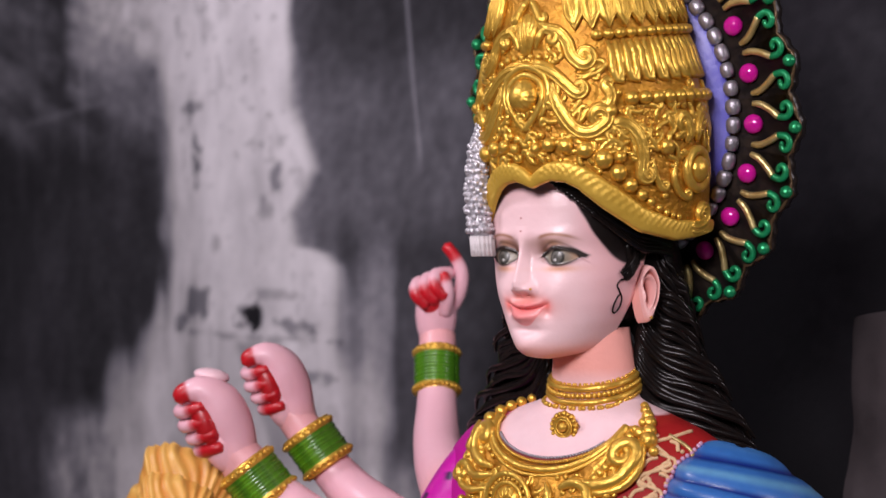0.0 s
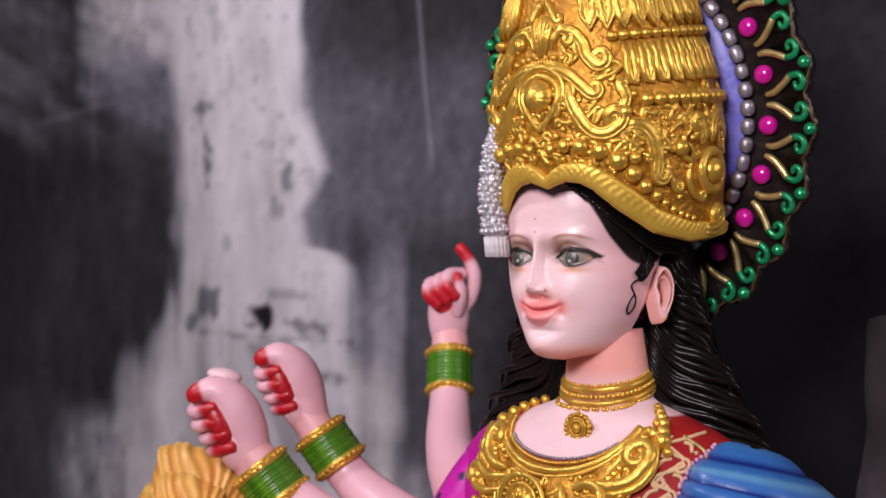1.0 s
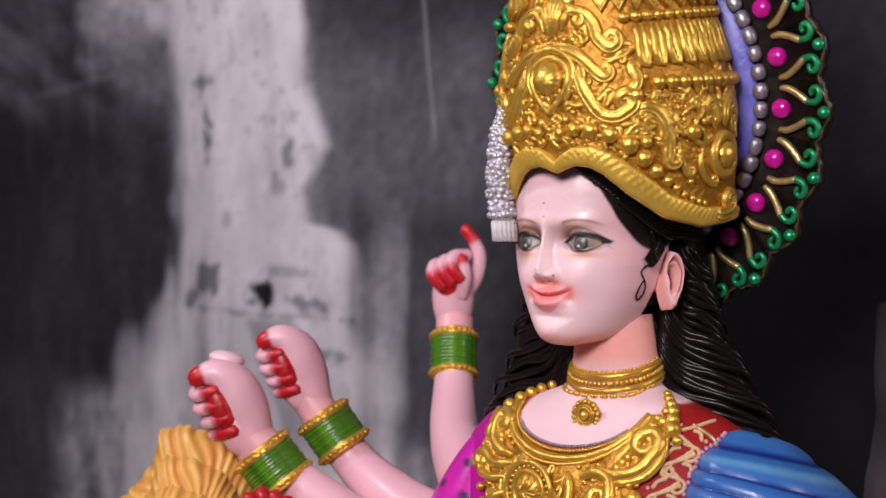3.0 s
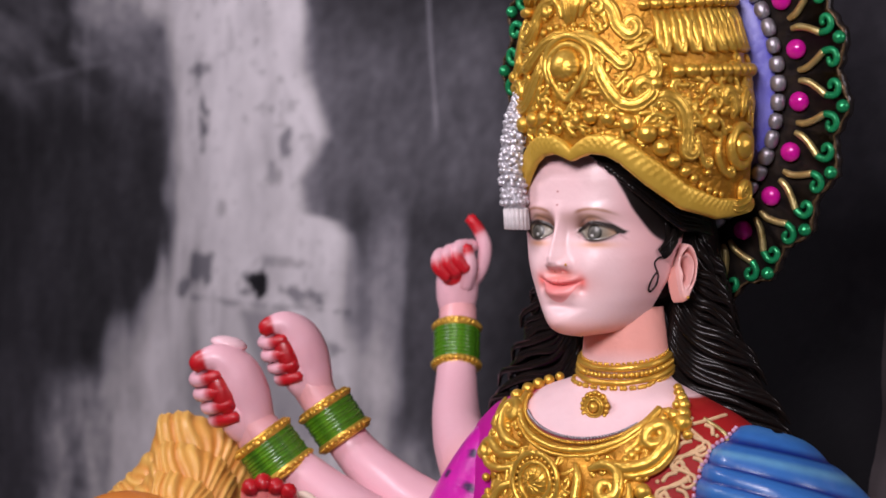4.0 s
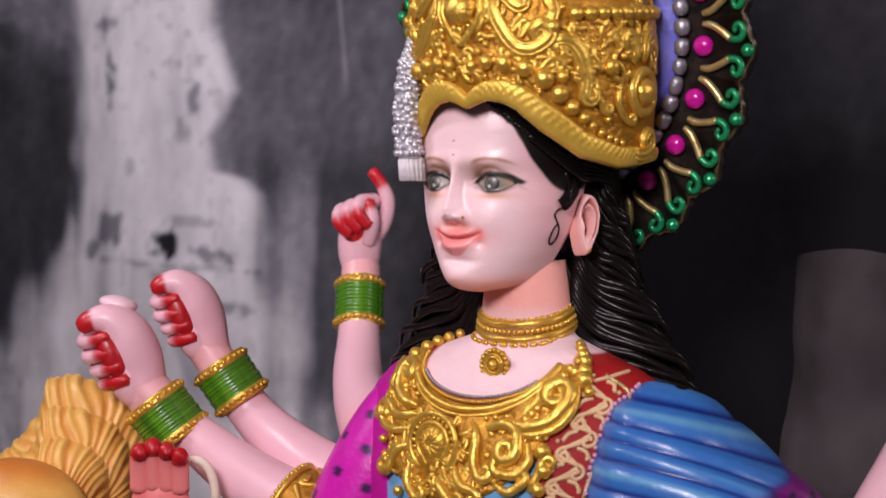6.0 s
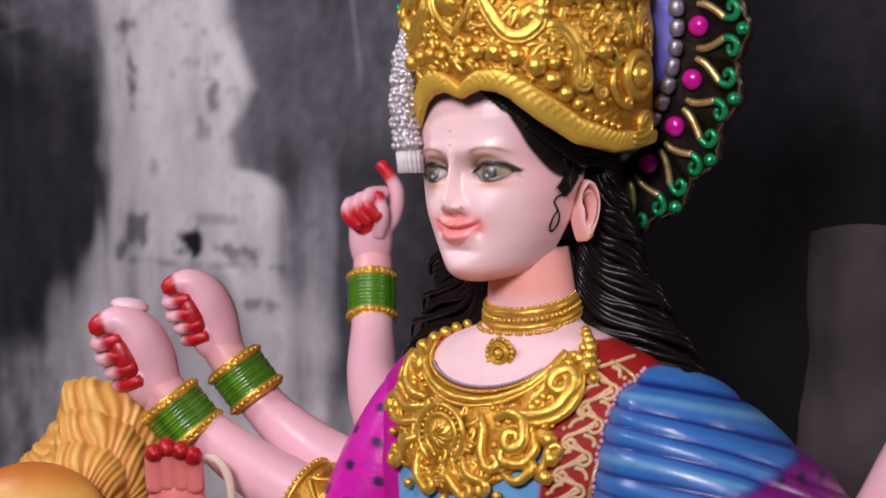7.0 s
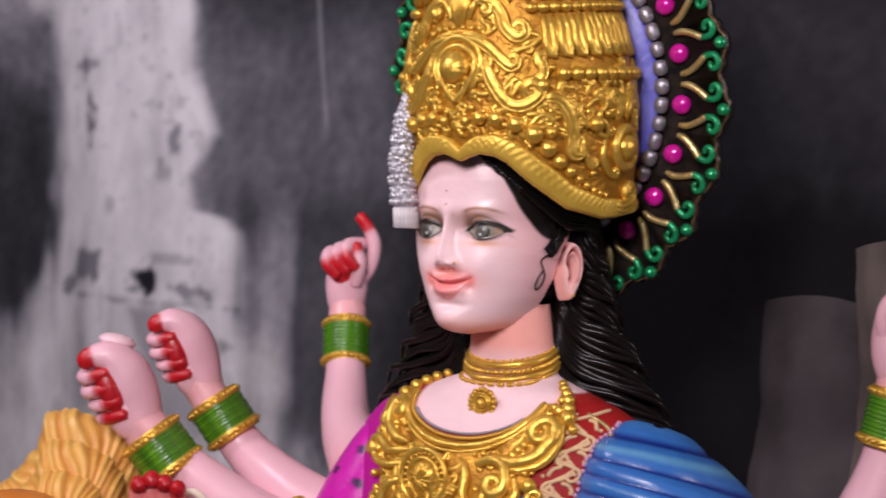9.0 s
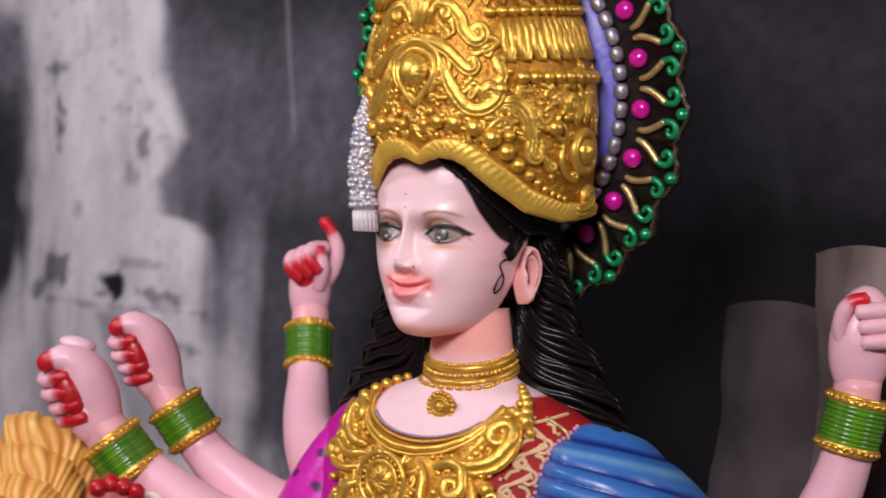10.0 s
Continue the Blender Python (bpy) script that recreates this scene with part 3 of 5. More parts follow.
# torso outline by height: half width, half depth, middle
TZ = [-1.5, -0.9, -0.62, -0.45, -0.38, -0.32, -0.27, -0.235, -0.21, -0.195, -0.182, -0.165, -0.08]
TW = [0.46, 0.40, 0.24, 0.175, 0.185, 0.195, 0.202, 0.194, 0.170, 0.142, 0.105, 0.056, 0.044]
TD = [0.40, 0.36, 0.18, 0.118, 0.126, 0.122, 0.110, 0.096, 0.083, 0.070, 0.058, 0.049, 0.045]
TY = [0.05, 0.05, 0.04, 0.020, 0.014, 0.014, 0.018, 0.022, 0.022, 0.021, 0.021, 0.022, 0.014]


CHEST_X = 0.009  # the trunk stands a little to the statue's left of the face


def neck_x(z):
    return CHEST_X + np.interp(z, [-0.205, -0.165], [0.0, 0.007])


def torso_at(z):
    return np.interp(z, TZ, TW), np.interp(z, TZ, TD), np.interp(z, TZ, TY)


def chest(x, z, off=0.0):
    """A place on the front of the torso."""
    x, z = np.broadcast_arrays(np.asarray(x, float), np.asarray(z, float))
    w, d, y = torso_at(z)
    s = np.clip(1 - (x / w) ** 2, 0.02, 1) ** 0.5
    n = unit(np.stack([x / w**2, -s / d, 0.25 * np.ones_like(x)], -1))
    return np.stack([x + CHEST_X, y - d * s, z], -1) + n * np.asarray(off, float)[..., None]


def neckline(x, lift=0.0):
    """Height of the blouse's edge."""
    return -0.243 + lift + 14.0 * np.clip(np.abs(x + 0.004) - 0.02, 0, 1) ** 2 * 0.55


def torso():
    zs = np.concatenate([np.linspace(-1.5, -0.46, 30, endpoint=False), np.linspace(-0.46, -0.08, 156)])
    th = np.linspace(0, 2 * math.pi, 220, endpoint=False)
    z, t = np.meshgrid(zs, th, indexing="ij")
    w, d, y = torso_at(z)
    for _ in range(6):
        for q in (w, d, y):
            q[1:-1] = 0.25 * q[:-2] + 0.5 * q[1:-1] + 0.25 * q[2:]
    x, yy = w * np.sin(t), y - d * np.cos(t)
    front = np.cos(t) > -0.6
    col = np.broadcast_to(np.array((0.14, 0.38, 0.66)), (*z.shape, 3)).copy()
    skin = ((z > neckline(x)) & (np.abs(x) < 0.094)) | (z > -0.178)
    col[skin] = (0.90, 0.64, 0.66)
    rosy = np.exp(-(((z - neckline(x)) / 0.012) ** 2)) * skin + 1.3 * step(-0.160, -0.112, z)
    col = mix3(col, (0.94, 0.36, 0.26), 0.75 * np.clip(rosy, 0, 1))
    red = (~skin) & front & (x > 0.088) & (z > -0.42)
    col[red] = (0.33, 0.012, 0.012)
    blouse = (~skin) & front & (z > neckline(x) - 0.014)
    col[blouse] = (0.36, 0.02, 0.015)
    col[(~skin) & (x < -0.10)] = (0.50, 0.008, 0.28)
    low = z < -0.62
    col[low] = (0.30, 0.01, 0.05)
    body.add(out(np.stack([x + neck_x(z), yy, z], -1).reshape(-1, 3)), quads(len(zs), len(th), False, True), 5, col.reshape(-1, 3))


torso()


def blue_wrap():
    """The pleated blue cloth over the left shoulder."""
    n, m = 150, 170
    a, b = np.meshgrid(np.linspace(-0.65, 1.12, n), np.linspace(0.02, 0.75, m), indexing="ij")
    th, ph = a * math.pi / 2 * 1.25, b * math.pi
    cx, cy, cz = 0.207, 0.024, -0.345
    rx, ry, rz = 0.098, 0.120, 0.128
    d = np.stack([np.sin(ph) * np.sin(th), -np.sin(ph) * np.cos(th), np.cos(ph)], -1)
    p = np.array([cx, cy, cz]) + d * np.array([rx, ry, rz])
    p[..., 0] += np.interp(p[..., 2], [-0.42, -0.37, -0.337, -0.30, -0.263, -0.22, -0.19], [0.135, 0.100, 0.066, 0.030, -0.002, -0.016, -0.008]) * step(-0.1, 0.8, d[..., 0])
    p[..., 2] += 0.020 * step(0.225, 0.155, p[..., 0]) * step(-0.32, -0.25, p[..., 2])
    across = 0.788 * p[..., 0] + 0.616 * p[..., 1]
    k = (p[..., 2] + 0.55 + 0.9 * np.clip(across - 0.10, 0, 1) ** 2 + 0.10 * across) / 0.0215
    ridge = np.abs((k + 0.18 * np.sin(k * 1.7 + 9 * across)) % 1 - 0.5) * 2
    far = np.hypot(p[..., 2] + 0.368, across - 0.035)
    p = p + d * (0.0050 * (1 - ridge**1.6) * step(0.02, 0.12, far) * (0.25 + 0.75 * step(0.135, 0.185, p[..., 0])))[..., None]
    # pleat shade and highlights put into the colour: dark troughs, pale blue crests
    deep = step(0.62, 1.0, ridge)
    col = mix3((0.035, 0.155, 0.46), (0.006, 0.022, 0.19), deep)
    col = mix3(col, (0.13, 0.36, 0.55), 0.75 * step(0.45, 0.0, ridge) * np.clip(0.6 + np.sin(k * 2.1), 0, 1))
    hem = p[..., 2] + 0.312 - 0.31 * (across - 0.216)
    dot = np.hypot((across / 0.026) % 1 - 0.5, ((hem + 0.2) / 0.022 + 0.5 * np.floor(across / 0.026)) % 1 - 0.5)
    purple = mix3(np.broadcast_to(np.array((0.17, 0.004, 0.16)), p.shape), (0.02, 0.006, 0.035), step(0.24, 0.16, dot))
    col = mix3(col, (0.05, 0.02, 0.20), step(0.010, 0.0, hem))
    edge = step(0.003, -0.003, hem)[..., None]
    col = col * (1 - edge) + purple * edge
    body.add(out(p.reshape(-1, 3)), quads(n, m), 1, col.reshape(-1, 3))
    # a row of small beads where the cloth leaves the blouse
    tw, td, ty = torso_at(p[..., 2])
    outside = ((p[..., 0] - CHEST_X) / tw) ** 2 + ((p[..., 1] - ty) / td) ** 2 > 1.0
    last = None
    for q in range(m):
        first = int(np.argmax(outside[:, q]))
        spot = p[first, q] + d[first, q] * 0.002
        if -0.38 < spot[2] < -0.20 and spot[1] < 0.0 and first > 0 and (last is None or np.linalg.norm(spot - last) > 0.0056):
            put(ball(spot, 0.0028, 8, 6), 1, (0.60, 0.32, 0.46))
            last = spot


blue_wrap()


def limb(points, radii, mat, colour, n=20, ends=None):
    """A rounded limb through places of the world."""
    p = curve(points, 48)
    r = np.interp(np.linspace(0, 1, len(p)), np.linspace(0, 1, len(radii)), radii)
    v, f = tube(p, r, n)
    c = np.broadcast_to(np.asarray(colour, float), (len(v), 3))
    if ends is not None:
        t = np.concatenate([[0], np.linspace(0, 1, len(p)), [1]]).repeat(n)
        c = mix3(c, ends, step(0.22, 0.0, t) * 0.45 + step(0.8, 1.0, t) * 0.4)
    body.add(v, f, mat, c)


def sleeve():
    """The magenta right sleeve with dark sewn dots."""
    p = curve([(0.095, 1.925, 1.262), (0.055, 1.925, 1.222), (0.022, 1.92, 1.165), (-0.008, 1.92, 1.10), (-0.03, 1.92, 1.04)], 90)
    r = np.interp(np.linspace(0, 1, len(p)), [0, 0.15, 0.5, 1], [0.045, 0.053, 0.057, 0.056])
    n = 60
    v, f = tube(p, r, n)
    t = np.concatenate([[0], np.linspace(0, 1, len(p)), [1]])[:, None] * np.ones(n)
    a = np.ones(len(p) + 2)[:, None] * np.arange(n) / n
    col = np.broadcast_to(np.array((0.66, 0.012, 0.40)), (len(p) + 2, n, 3)).copy()
    gu, gv = t * 8, a * 8 + 0.5 * np.floor(t * 8)
    d = np.hypot(gu % 1 - 0.5, (gv % 1 - 0.5))
    col = mix3(col, (0.05, 0.01, 0.08), step(0.20, 0.14, d))
    body.add(v, f, 1, col.reshape(-1, 3))


sleeve()
SKINC, RC = (0.84, 0.485, 0.545), (0.88, 0.36, 0.30)
W1, W2, W3 = np.array([-0.262, 2.045, 1.235]), np.array([-0.190, 2.10, 1.275]), np.array([-0.002, 2.215, 1.370])
limb([W1 + (-0.012, 0, 0.016), (-0.205, 2.035, 1.185), (-0.13, 2.0, 1.135), (-0.03, 1.94, 1.085)], [0.027, 0.0285, 0.037, 0.05], 0, SKINC, ends=RC)
limb([W2 + (-0.010, 0, 0.016), (-0.135, 2.085, 1.205), (-0.07, 2.04, 1.155), (0.02, 1.96, 1.11)], [0.025, 0.029, 0.037, 0.05], 0, SKINC, ends=RC)
limb([W3 + (0.0, 0.01, 0.018), (-0.003, 2.17, 1.30), (0.0, 2.10, 1.235), (0.03, 2.02, 1.18)], [0.0262, 0.0275, 0.034, 0.05], 0, SKINC, ends=RC)
# left upper limb, bent up again at the elbow
W4 = np.array([0.618, 1.745, 1.335])
limb([W4 + (0.004, 0, 0.02), (0.612, 1.75, 1.26), (0.585, 1.76, 1.18), (0.54, 1.77, 1.09), (0.47, 1.76, 1.08), (0.40, 1.74, 1.14)], [0.0265, 0.0290, 0.034, 0.041, 0.048, 0.06], 0, SKINC, ends=RC)


def finger(points, r, tip=(0.60, 0.01, 0.02), share=0.3, base=SKINC):
    p = curve(points, 18)
    rr = np.interp(np.linspace(0, 1, len(p)), [0, 0.6, 1], [r, r, r * 0.8])
    v, f = tube(p, rr, 10)
    t = np.concatenate([[0], np.linspace(0, 1, len(p)), [1]]).repeat(10)
    body.add(v, f, 0, mix3(base, tip, step(1 - share, 1 - share * 0.6, t)))


def blob(centre, axes, colour, n=18, m=12):
    body.add(*ball(centre, axes, n, m), 0, colour)


def fist(wrist, along, curl, size=1.0):
    """A closed fist: along runs from the wrist out, curl towards the bent fingers."""
    a = unit(along)
    c = unit(np.asarray(curl, float) - a * (np.asarray(curl, float) @ a))
    d = np.cross(a, c)
    o = np.asarray(wrist, float)
    at = lambda i, j, k: o + size * (a * i + c * j + d * k)
    fr = np.array([a * 0.050, c * 0.030, d * 0.028]) * size
    blob(at(0.032, 0.008, 0.004), fr * np.array([[0.72], [0.76], [0.66]]), (0.86, 0.50, 0.55), 20, 12)
    blob(at(0.060, 0.016, 0.014), np.array([a * 0.030, c * 0.014, d * 0.013]) * size, (0.42, 0.006, 0.010), 18, 12)
    for i in range(4):
        h = 0.084 - 0.0160 * i
        reach = 0.036 - 0.002 * abs(i - 1)
        finger([at(h + 0.004, 0.008, -0.022), at(h, reach - 0.002, -0.012), at(h - 0.003, reach, 0.004), at(h - 0.005, reach - 0.010, 0.017), at(h - 0.006, 0.012, 0.022)], 0.0076 * size, share=0.36 if i < 3 else 0.55, tip=(0.48, 0.006, 0.012))
    p = curve([at(-0.022, -0.002, 0.0), at(0.010, -0.002, 0.0), at(0.042, -0.006, 0.000), at(0.072, -0.005, 0.006), at(0.093, 0.006, 0.012), at(0.099, 0.022, 0.012), at(0.096, 0.034, 0.010)], 60)
    t = np.linspace(0, 1, len(p))
    r = size * np.interp(t, [0, 0.18, 0.38, 0.52, 0.68, 0.82, 0.95, 1], [0.0215, 0.0235, 0.0285, 0.0262, 0.0175, 0.0118, 0.0100, 0.0075])
    for _ in range(12):
        r[1:-1] = 0.25 * r[:-2] + 0.5 * r[1:-1] + 0.25 * r[2:]
    v, f = tube(p, r, 24)
    tt = np.concatenate([[0], t, [1]]).repeat(24)
    tint = mix3(mix3(SKINC, (0.90, 0.44, 0.42), step(0.3, 0.05, tt) * 0.6), (0.50, 0.006, 0.012), step(0.80, 0.86, tt))
    body.add(v, f, 0, tint)
    return at


at1 = fist(W1 + np.array([0.0, 0, -0.010]), (-0.05, 0.0, 0.11), (-0.8, -0.25, -0.4), 1.2)
blob(at1(0.104, -0.012, 0), np.array([[0.024, 0, -0.004], [0, 0.02, 0], [0.001, 0, 0.010]]), (0.88, 0.60, 0.64), 18, 10)
fist(W2, (-0.045, 0.0, 0.105), (-0.8, -0.25, -0.3), 1.1)
# the raised fist with two fingers up
p3 = W3 + np.array([0.0, 0.01, 0.03])
blob(p3 + (-0.002, 0, 0.020), np.array([[0.030, 0, 0], [0, 0.026, 0], [0, 0, 0.058]]), SKINC, 22, 16)
for i in range(3):
    q = p3 + np.array([-0.020 + 0.013 * i, -0.018, 0.054 + 0.006 * i])
    finger([q + (0.012, 0.014, 0.012), q + (-0.008, -0.006, 0.010), q + (-0.010, -0.016, -0.006), q + (0.004, -0.014, -0.022)], 0.0098, share=0.5)
blob(p3 + (-0.010, -0.020, 0.040), (0.017, 0.012, 0.020), (0.60, 0.012, 0.02), 14, 10)
finger([p3 + (0.014, 0.0, 0.020), p3 + (0.030, -0.006, 0.046), p3 + (0.035, -0.008, 0.076), p3 + (0.026, -0.008, 0.100), p3 + (0.012, -0.008, 0.118)], 0.0100, share=0.30)
finger([p3 + (0.008, -0.018, 0.020), p3 + (0.014, -0.026, 0.048), p3 + (0.008, -0.026, 0.078)], 0.0105, share=0.22)
# the fist at the end of the left limb
blob(W4 + (0.006, 0, 0.062), np.array([[0.038, 0.0, 0], [0, 0.030, 0], [0.004, 0, 0.066]]), SKINC, 24, 16)
for i in range(3):
    q = W4 + np.array([-0.002 + 0.004 * i, -0.024, 0.100 - 0.017 * i])
    finger([q + (0.040, 0.016, 0.0), q + (0.030, -0.004, 0.002), q + (0.010, -0.010, 0.0), q + (-0.010, -0.006, -0.002)], 0.0105, share=0.1, base=(0.86, 0.50, 0.55), tip=(0.86, 0.50, 0.55))
finger([W4 + (-0.014, -0.006, 0.050), W4 + (-0.024, -0.012, 0.082), W4 + (-0.018, -0.020, 0.106), W4 + (0.000, -0.028, 0.114)], 0.0100, share=0.34)
# pale cord looped by the low palm
limb([(-0.216, 1.95, 1.160), (-0.190, 1.95, 1.168), (-0.173, 1.95, 1.150), (-0.168, 1.95, 1.112), (-0.174, 1.95, 1.07)], [0.005, 0.0055, 0.0055, 0.0055, 0.005], 5, (0.84, 0.70, 0.56), 10)
# open palm held low
PALM = np.array([-0.232, 1.945, 1.108])
blob(PALM + (0.0, 0, 0.0), np.array([[0.036, 0, 0], [0, 0.016, 0], [0, 0, 0.05]]), (0.84, 0.20, 0.19), 22, 14)
for i in range(4):
    q = PALM + np.array([-0.024 + 0.0155 * i, -0.003, 0.030 - 0.003 * abs(i - 1.3)])
    finger([q, q + (0.0, -0.006, 0.03), q + (0.001, -0.014, 0.050 - 0.004 * abs(i - 1)), q + (0.002, -0.024, 0.046)], 0.0118, tip=(0.45, 0.005, 0.01), share=0.5, base=(0.86, 0.24, 0.22))


def hair():
    """Grooved locks that fall behind the neck to both shoulders, and the hair swept back under the crown."""
    rng = random.Random(4)
    for i in range(14):
        k = i / 13
        p = curve([(0.034 + 0.036 * k, -0.092 + 0.030 * k, 0.092 - 0.042 * k), (0.064 + 0.016 * k, -0.068 + 0.028 * k, 0.088 - 0.058 * k), (0.086 + 0.006 * k, -0.026 + 0.016 * k, 0.074 - 0.068 * k), (0.094, 0.006 + 0.010 * k, 0.056 - 0.054 * k), (0.094, 0.044, 0.040 - 0.044 * k)], 30)
        for side in (1, -1):
            q = p * (1.125 * side, 1.125, 1)
            put(tube(q, 0.0034 + 0.0006 * math.sin(i * 2.1), 8), 2, (1, 1, 1), FACE_LEAN)
    put(ball((0, 0.045, 0.0), (0.094, 0.06, 0.10), 30, 20), 2)
    for side in (1, -1):
        for layer in range(3):
            for i in range(30):
                k = i / 29
                j = rng.uniform(-1, 1)
                z0 = 0.015 - 0.185 * k + 0.003 * j - 0.003 * layer
                far = (0.010 + 0.108 * k**1.2 if side > 0 else 0.020 + 0.115 * k) * (1 - 0.12 * layer) + 0.008 * j
                y0 = 0.036 + 0.012 * layer - 0.002 * k
                run = 0.35 + 0.65 * k
                w = 0.004 * math.sin(i * 1.3 + layer)
                p = curve([(0.078 - 0.02 * k, y0 + 0.010, z0 + 0.040), (0.087 - 0.024 * k, y0, z0 + 0.008), (0.092 - 0.022 * k + 0.18 * far, y0 + 0.010 * run, z0 - 0.016 - 0.008 * k),
                           (0.094 - 0.022 * k + 0.60 * far, y0 + 0.024 * run, z0 - 0.026 - 0.012 * k + w), (0.094 - 0.022 * k + far, y0 + 0.046 * run, z0 - 0.036 - 0.020 * k - 0.5 * w), (0.092 - 0.022 * k + 1.15 * far, y0 + 0.062 * run, z0 - 0.052 - 0.024 * k)], 40)
                p = p * (side, 1, 1)
                put(tube(p, np.interp(np.linspace(0, 1, len(p)), [0, 0.3, 0.8, 1], [0.0040, 0.0050 + 0.0012 * j, 0.0042, 0.0016]), 8), 2)
        back = curve([(0.05 * side, 0.07, 0.02), (0.070 * side, 0.075, -0.06), (0.085 * side, 0.085, -0.13), (0.105 * side, 0.10, -0.185)], 30)
        put(tube(back, np.interp(np.linspace(0, 1, len(back)), [0, 0.5, 1], [0.045, 0.038, 0.03]), 20), 2)


hair()


def on_chest(points, radius, mat, n=24, lift=0.5, colour=(1, 1, 1)):
    p = curve([(a, b, 0) for a, b in points], n)
    q = chest(p[:, 0], p[:, 1], radius * lift)
    put(tube(q, radius, 8), mat, colour)


def curl_end(points, size, turns, way, n=26):
    """A path that ends in a curl."""
    p = curve([(a, b, 0) for a, b in points], n)[:, :2]
    t = unit(p[-1] - p[-2])
    side = np.array([-t[1], t[0]]) * way
    a = np.linspace(0, turns * 2 * math.pi, max(8, int(turns * 22)))[1:]
    r = size * (1 - 0.72 * a / a[-1])
    centre = p[-1] + side * size
    return np.concatenate([p, centre + (-side * np.cos(a)[:, None] + t * np.sin(a)[:, None]) * r[:, None]])


def chest_rod(path, radius, mat, colour=(1, 1, 1), lift=0.5):
    q = chest(path[:, 0], path[:, 1], radius * lift)
    put(tube(q, radius, 8), mat, colour)


# raised scrolls and beads on the red border of the blouse
CREAM = (0.70, 0.47, 0.26)
def border_x(z):
    return np.interp(z, [-0.348, -0.30, -0.27, -0.235, -0.21, -0.196], [0.113, 0.118, 0.123, 0.132, 0.131, 0.116])


zz = np.linspace(-0.198, -0.352, 70)
chest_rod(np.stack([border_x(zz) + 0.008 * np.sin((zz + 0.198) * 190), zz], -1), 0.0020, 5, CREAM)
for i in range(9):
    z0, way = -0.208 - 0.0165 * i, 1 if i % 2 else -1
    x0 = border_x(z0)
    chest_rod(curl_end([(x0 - 0.012 * way, z0 + 0.013), (x0 - 0.003 * way, z0 + 0.008), (x0 + 0.011 * way, z0 + 0.003)], 0.0080, 1.2, -way), 0.0023, 5, CREAM)
    on_chest([(x0 - 0.004 * way, z0 + 0.004), (x0 - 0.012 * way, z0 + 0.001), (x0 - 0.016 * way, z0 - 0.006)], 0.0024, 5, 14, colour=CREAM)
    put(ball(chest(x0 + 0.017 * way, z0 + 0.010, 0.001), 0.0026, 8, 6), 5, CREAM)
on_chest([(0.128, -0.198), (0.156, -0.214), (0.159, -0.235), (0.150, -0.27), (0.141, -0.30), (0.133, -0.345)], 0.0024, 3, 40)
body.thing("goddess_statue", MATS, tuple(HEAD - (0, 0, 1.5)), label="painted goddess statue with pink skin, black hair and blue sari", category="statue")

# ---- the crown ----
CROWN_Z = [0.0, 0.02, 0.08, 0.14, 0.19, 0.24, 0.28, 0.33, 0.38, 0.43]
CROWN_R = [0.122, 0.126, 0.132, 0.133, 0.129, 0.118, 0.109, 0.095, 0.072, 0.03]
ARC = 0.133


def crown_at(s, z, off=0.0):
    """A place on the crown: s is the way round from the front, z the height."""
    s, z, off = np.broadcast_arrays(np.asarray(s, float), np.asarray(z, float), np.asarray(off, float))
    a = s / ARC
    r = np.interp(z, CROWN_Z, CROWN_R) + off
    return out(lean(np.stack([0.025 + r * np.sin(a), 0.023 - r * np.cos(a), z + 0.004], -1).reshape(-1, 3), CROWN_LEAN)).reshape(*s.shape, 3)


def deg(phi):
    return np.radians(phi) * ARC


def brim(phi):
    """Height of the crown's lower edge."""
    a = np.abs(phi)
    return np.interp(a, [0, 4, 10, 18, 25, 37, 53, 73, 90, 110, 180], [0.095, 0.099, 0.103, 0.100, 0.091, 0.066, 0.038, 0.023, 0.022, 0.022, 0.022])


def one(vf, name, mat, parent, label="", kind="", smooth=True):
    """One piece as a part of its thing."""
    s = Shell()
    s.add(*vf)
    v = s.v[0]
    return s.thing(name, [mat], tuple(v.mean(0)), parent, label, kind=kind, smooth=smooth)


def crown_body():
    phi = np.linspace(-180, 180, 181)[:-1]
    k = np.linspace(0, 1, 60)
    p, t = np.meshgrid(phi, k, indexing="ij")
    lo = brim(p)
    z = lo + (0.43 - lo) * t
    s = Shell()
    s.add(crown_at(deg(p), z), quads(len(phi), len(k), True, False))
    s.add(crown_at(deg(p), z, -0.006), quads(len(phi), len(k), True, False)[:, ::-1])
    return s.thing("crown", [AMBER], tuple(out((0.019, 0.017, 0.02))), label="tall gold crown with raised scrolls and beads on the statue", category="crown")


crown = crown_body()


def crown_rod(path, radius, mat=GOLD, name="scroll", lift=0.45, taper=True):
    path = np.asarray(path, float)
    radius = radius * 1.45
    n = len(path)
    r = np.full(n, radius)
    if taper:
        r = radius * np.interp(np.linspace(0, 1, n), [0, 0.15, 0.6, 1], [0.45, 0.9, 1.0, 0.62])
    q = crown_at(path[:, 0], path[:, 1], r * lift)
    if radius < 0.0055 or not taper:
        one(tube(q, r, 9), name, mat, crown)
        return
    # a broad moulded ribbon with three ridges along it
    up = crown_at(path[:, 0], path[:, 1], r * lift + 0.01) - q
    across = unit(np.cross(np.gradient(q, axis=0), up))
    s = Shell()
    s.add(*tube(q, r * 1.25, 10, 0.62, up))
    for side, rise in ((-0.78, 0.42), (0.0, 0.62), (0.78, 0.42)):
        s.add(*tube(q + across * (r * side)[:, None] + unit(up) * (r * rise)[:, None], r * 0.30, 6))
    s.thing(name, [mat], tuple(q.mean(0)), crown)


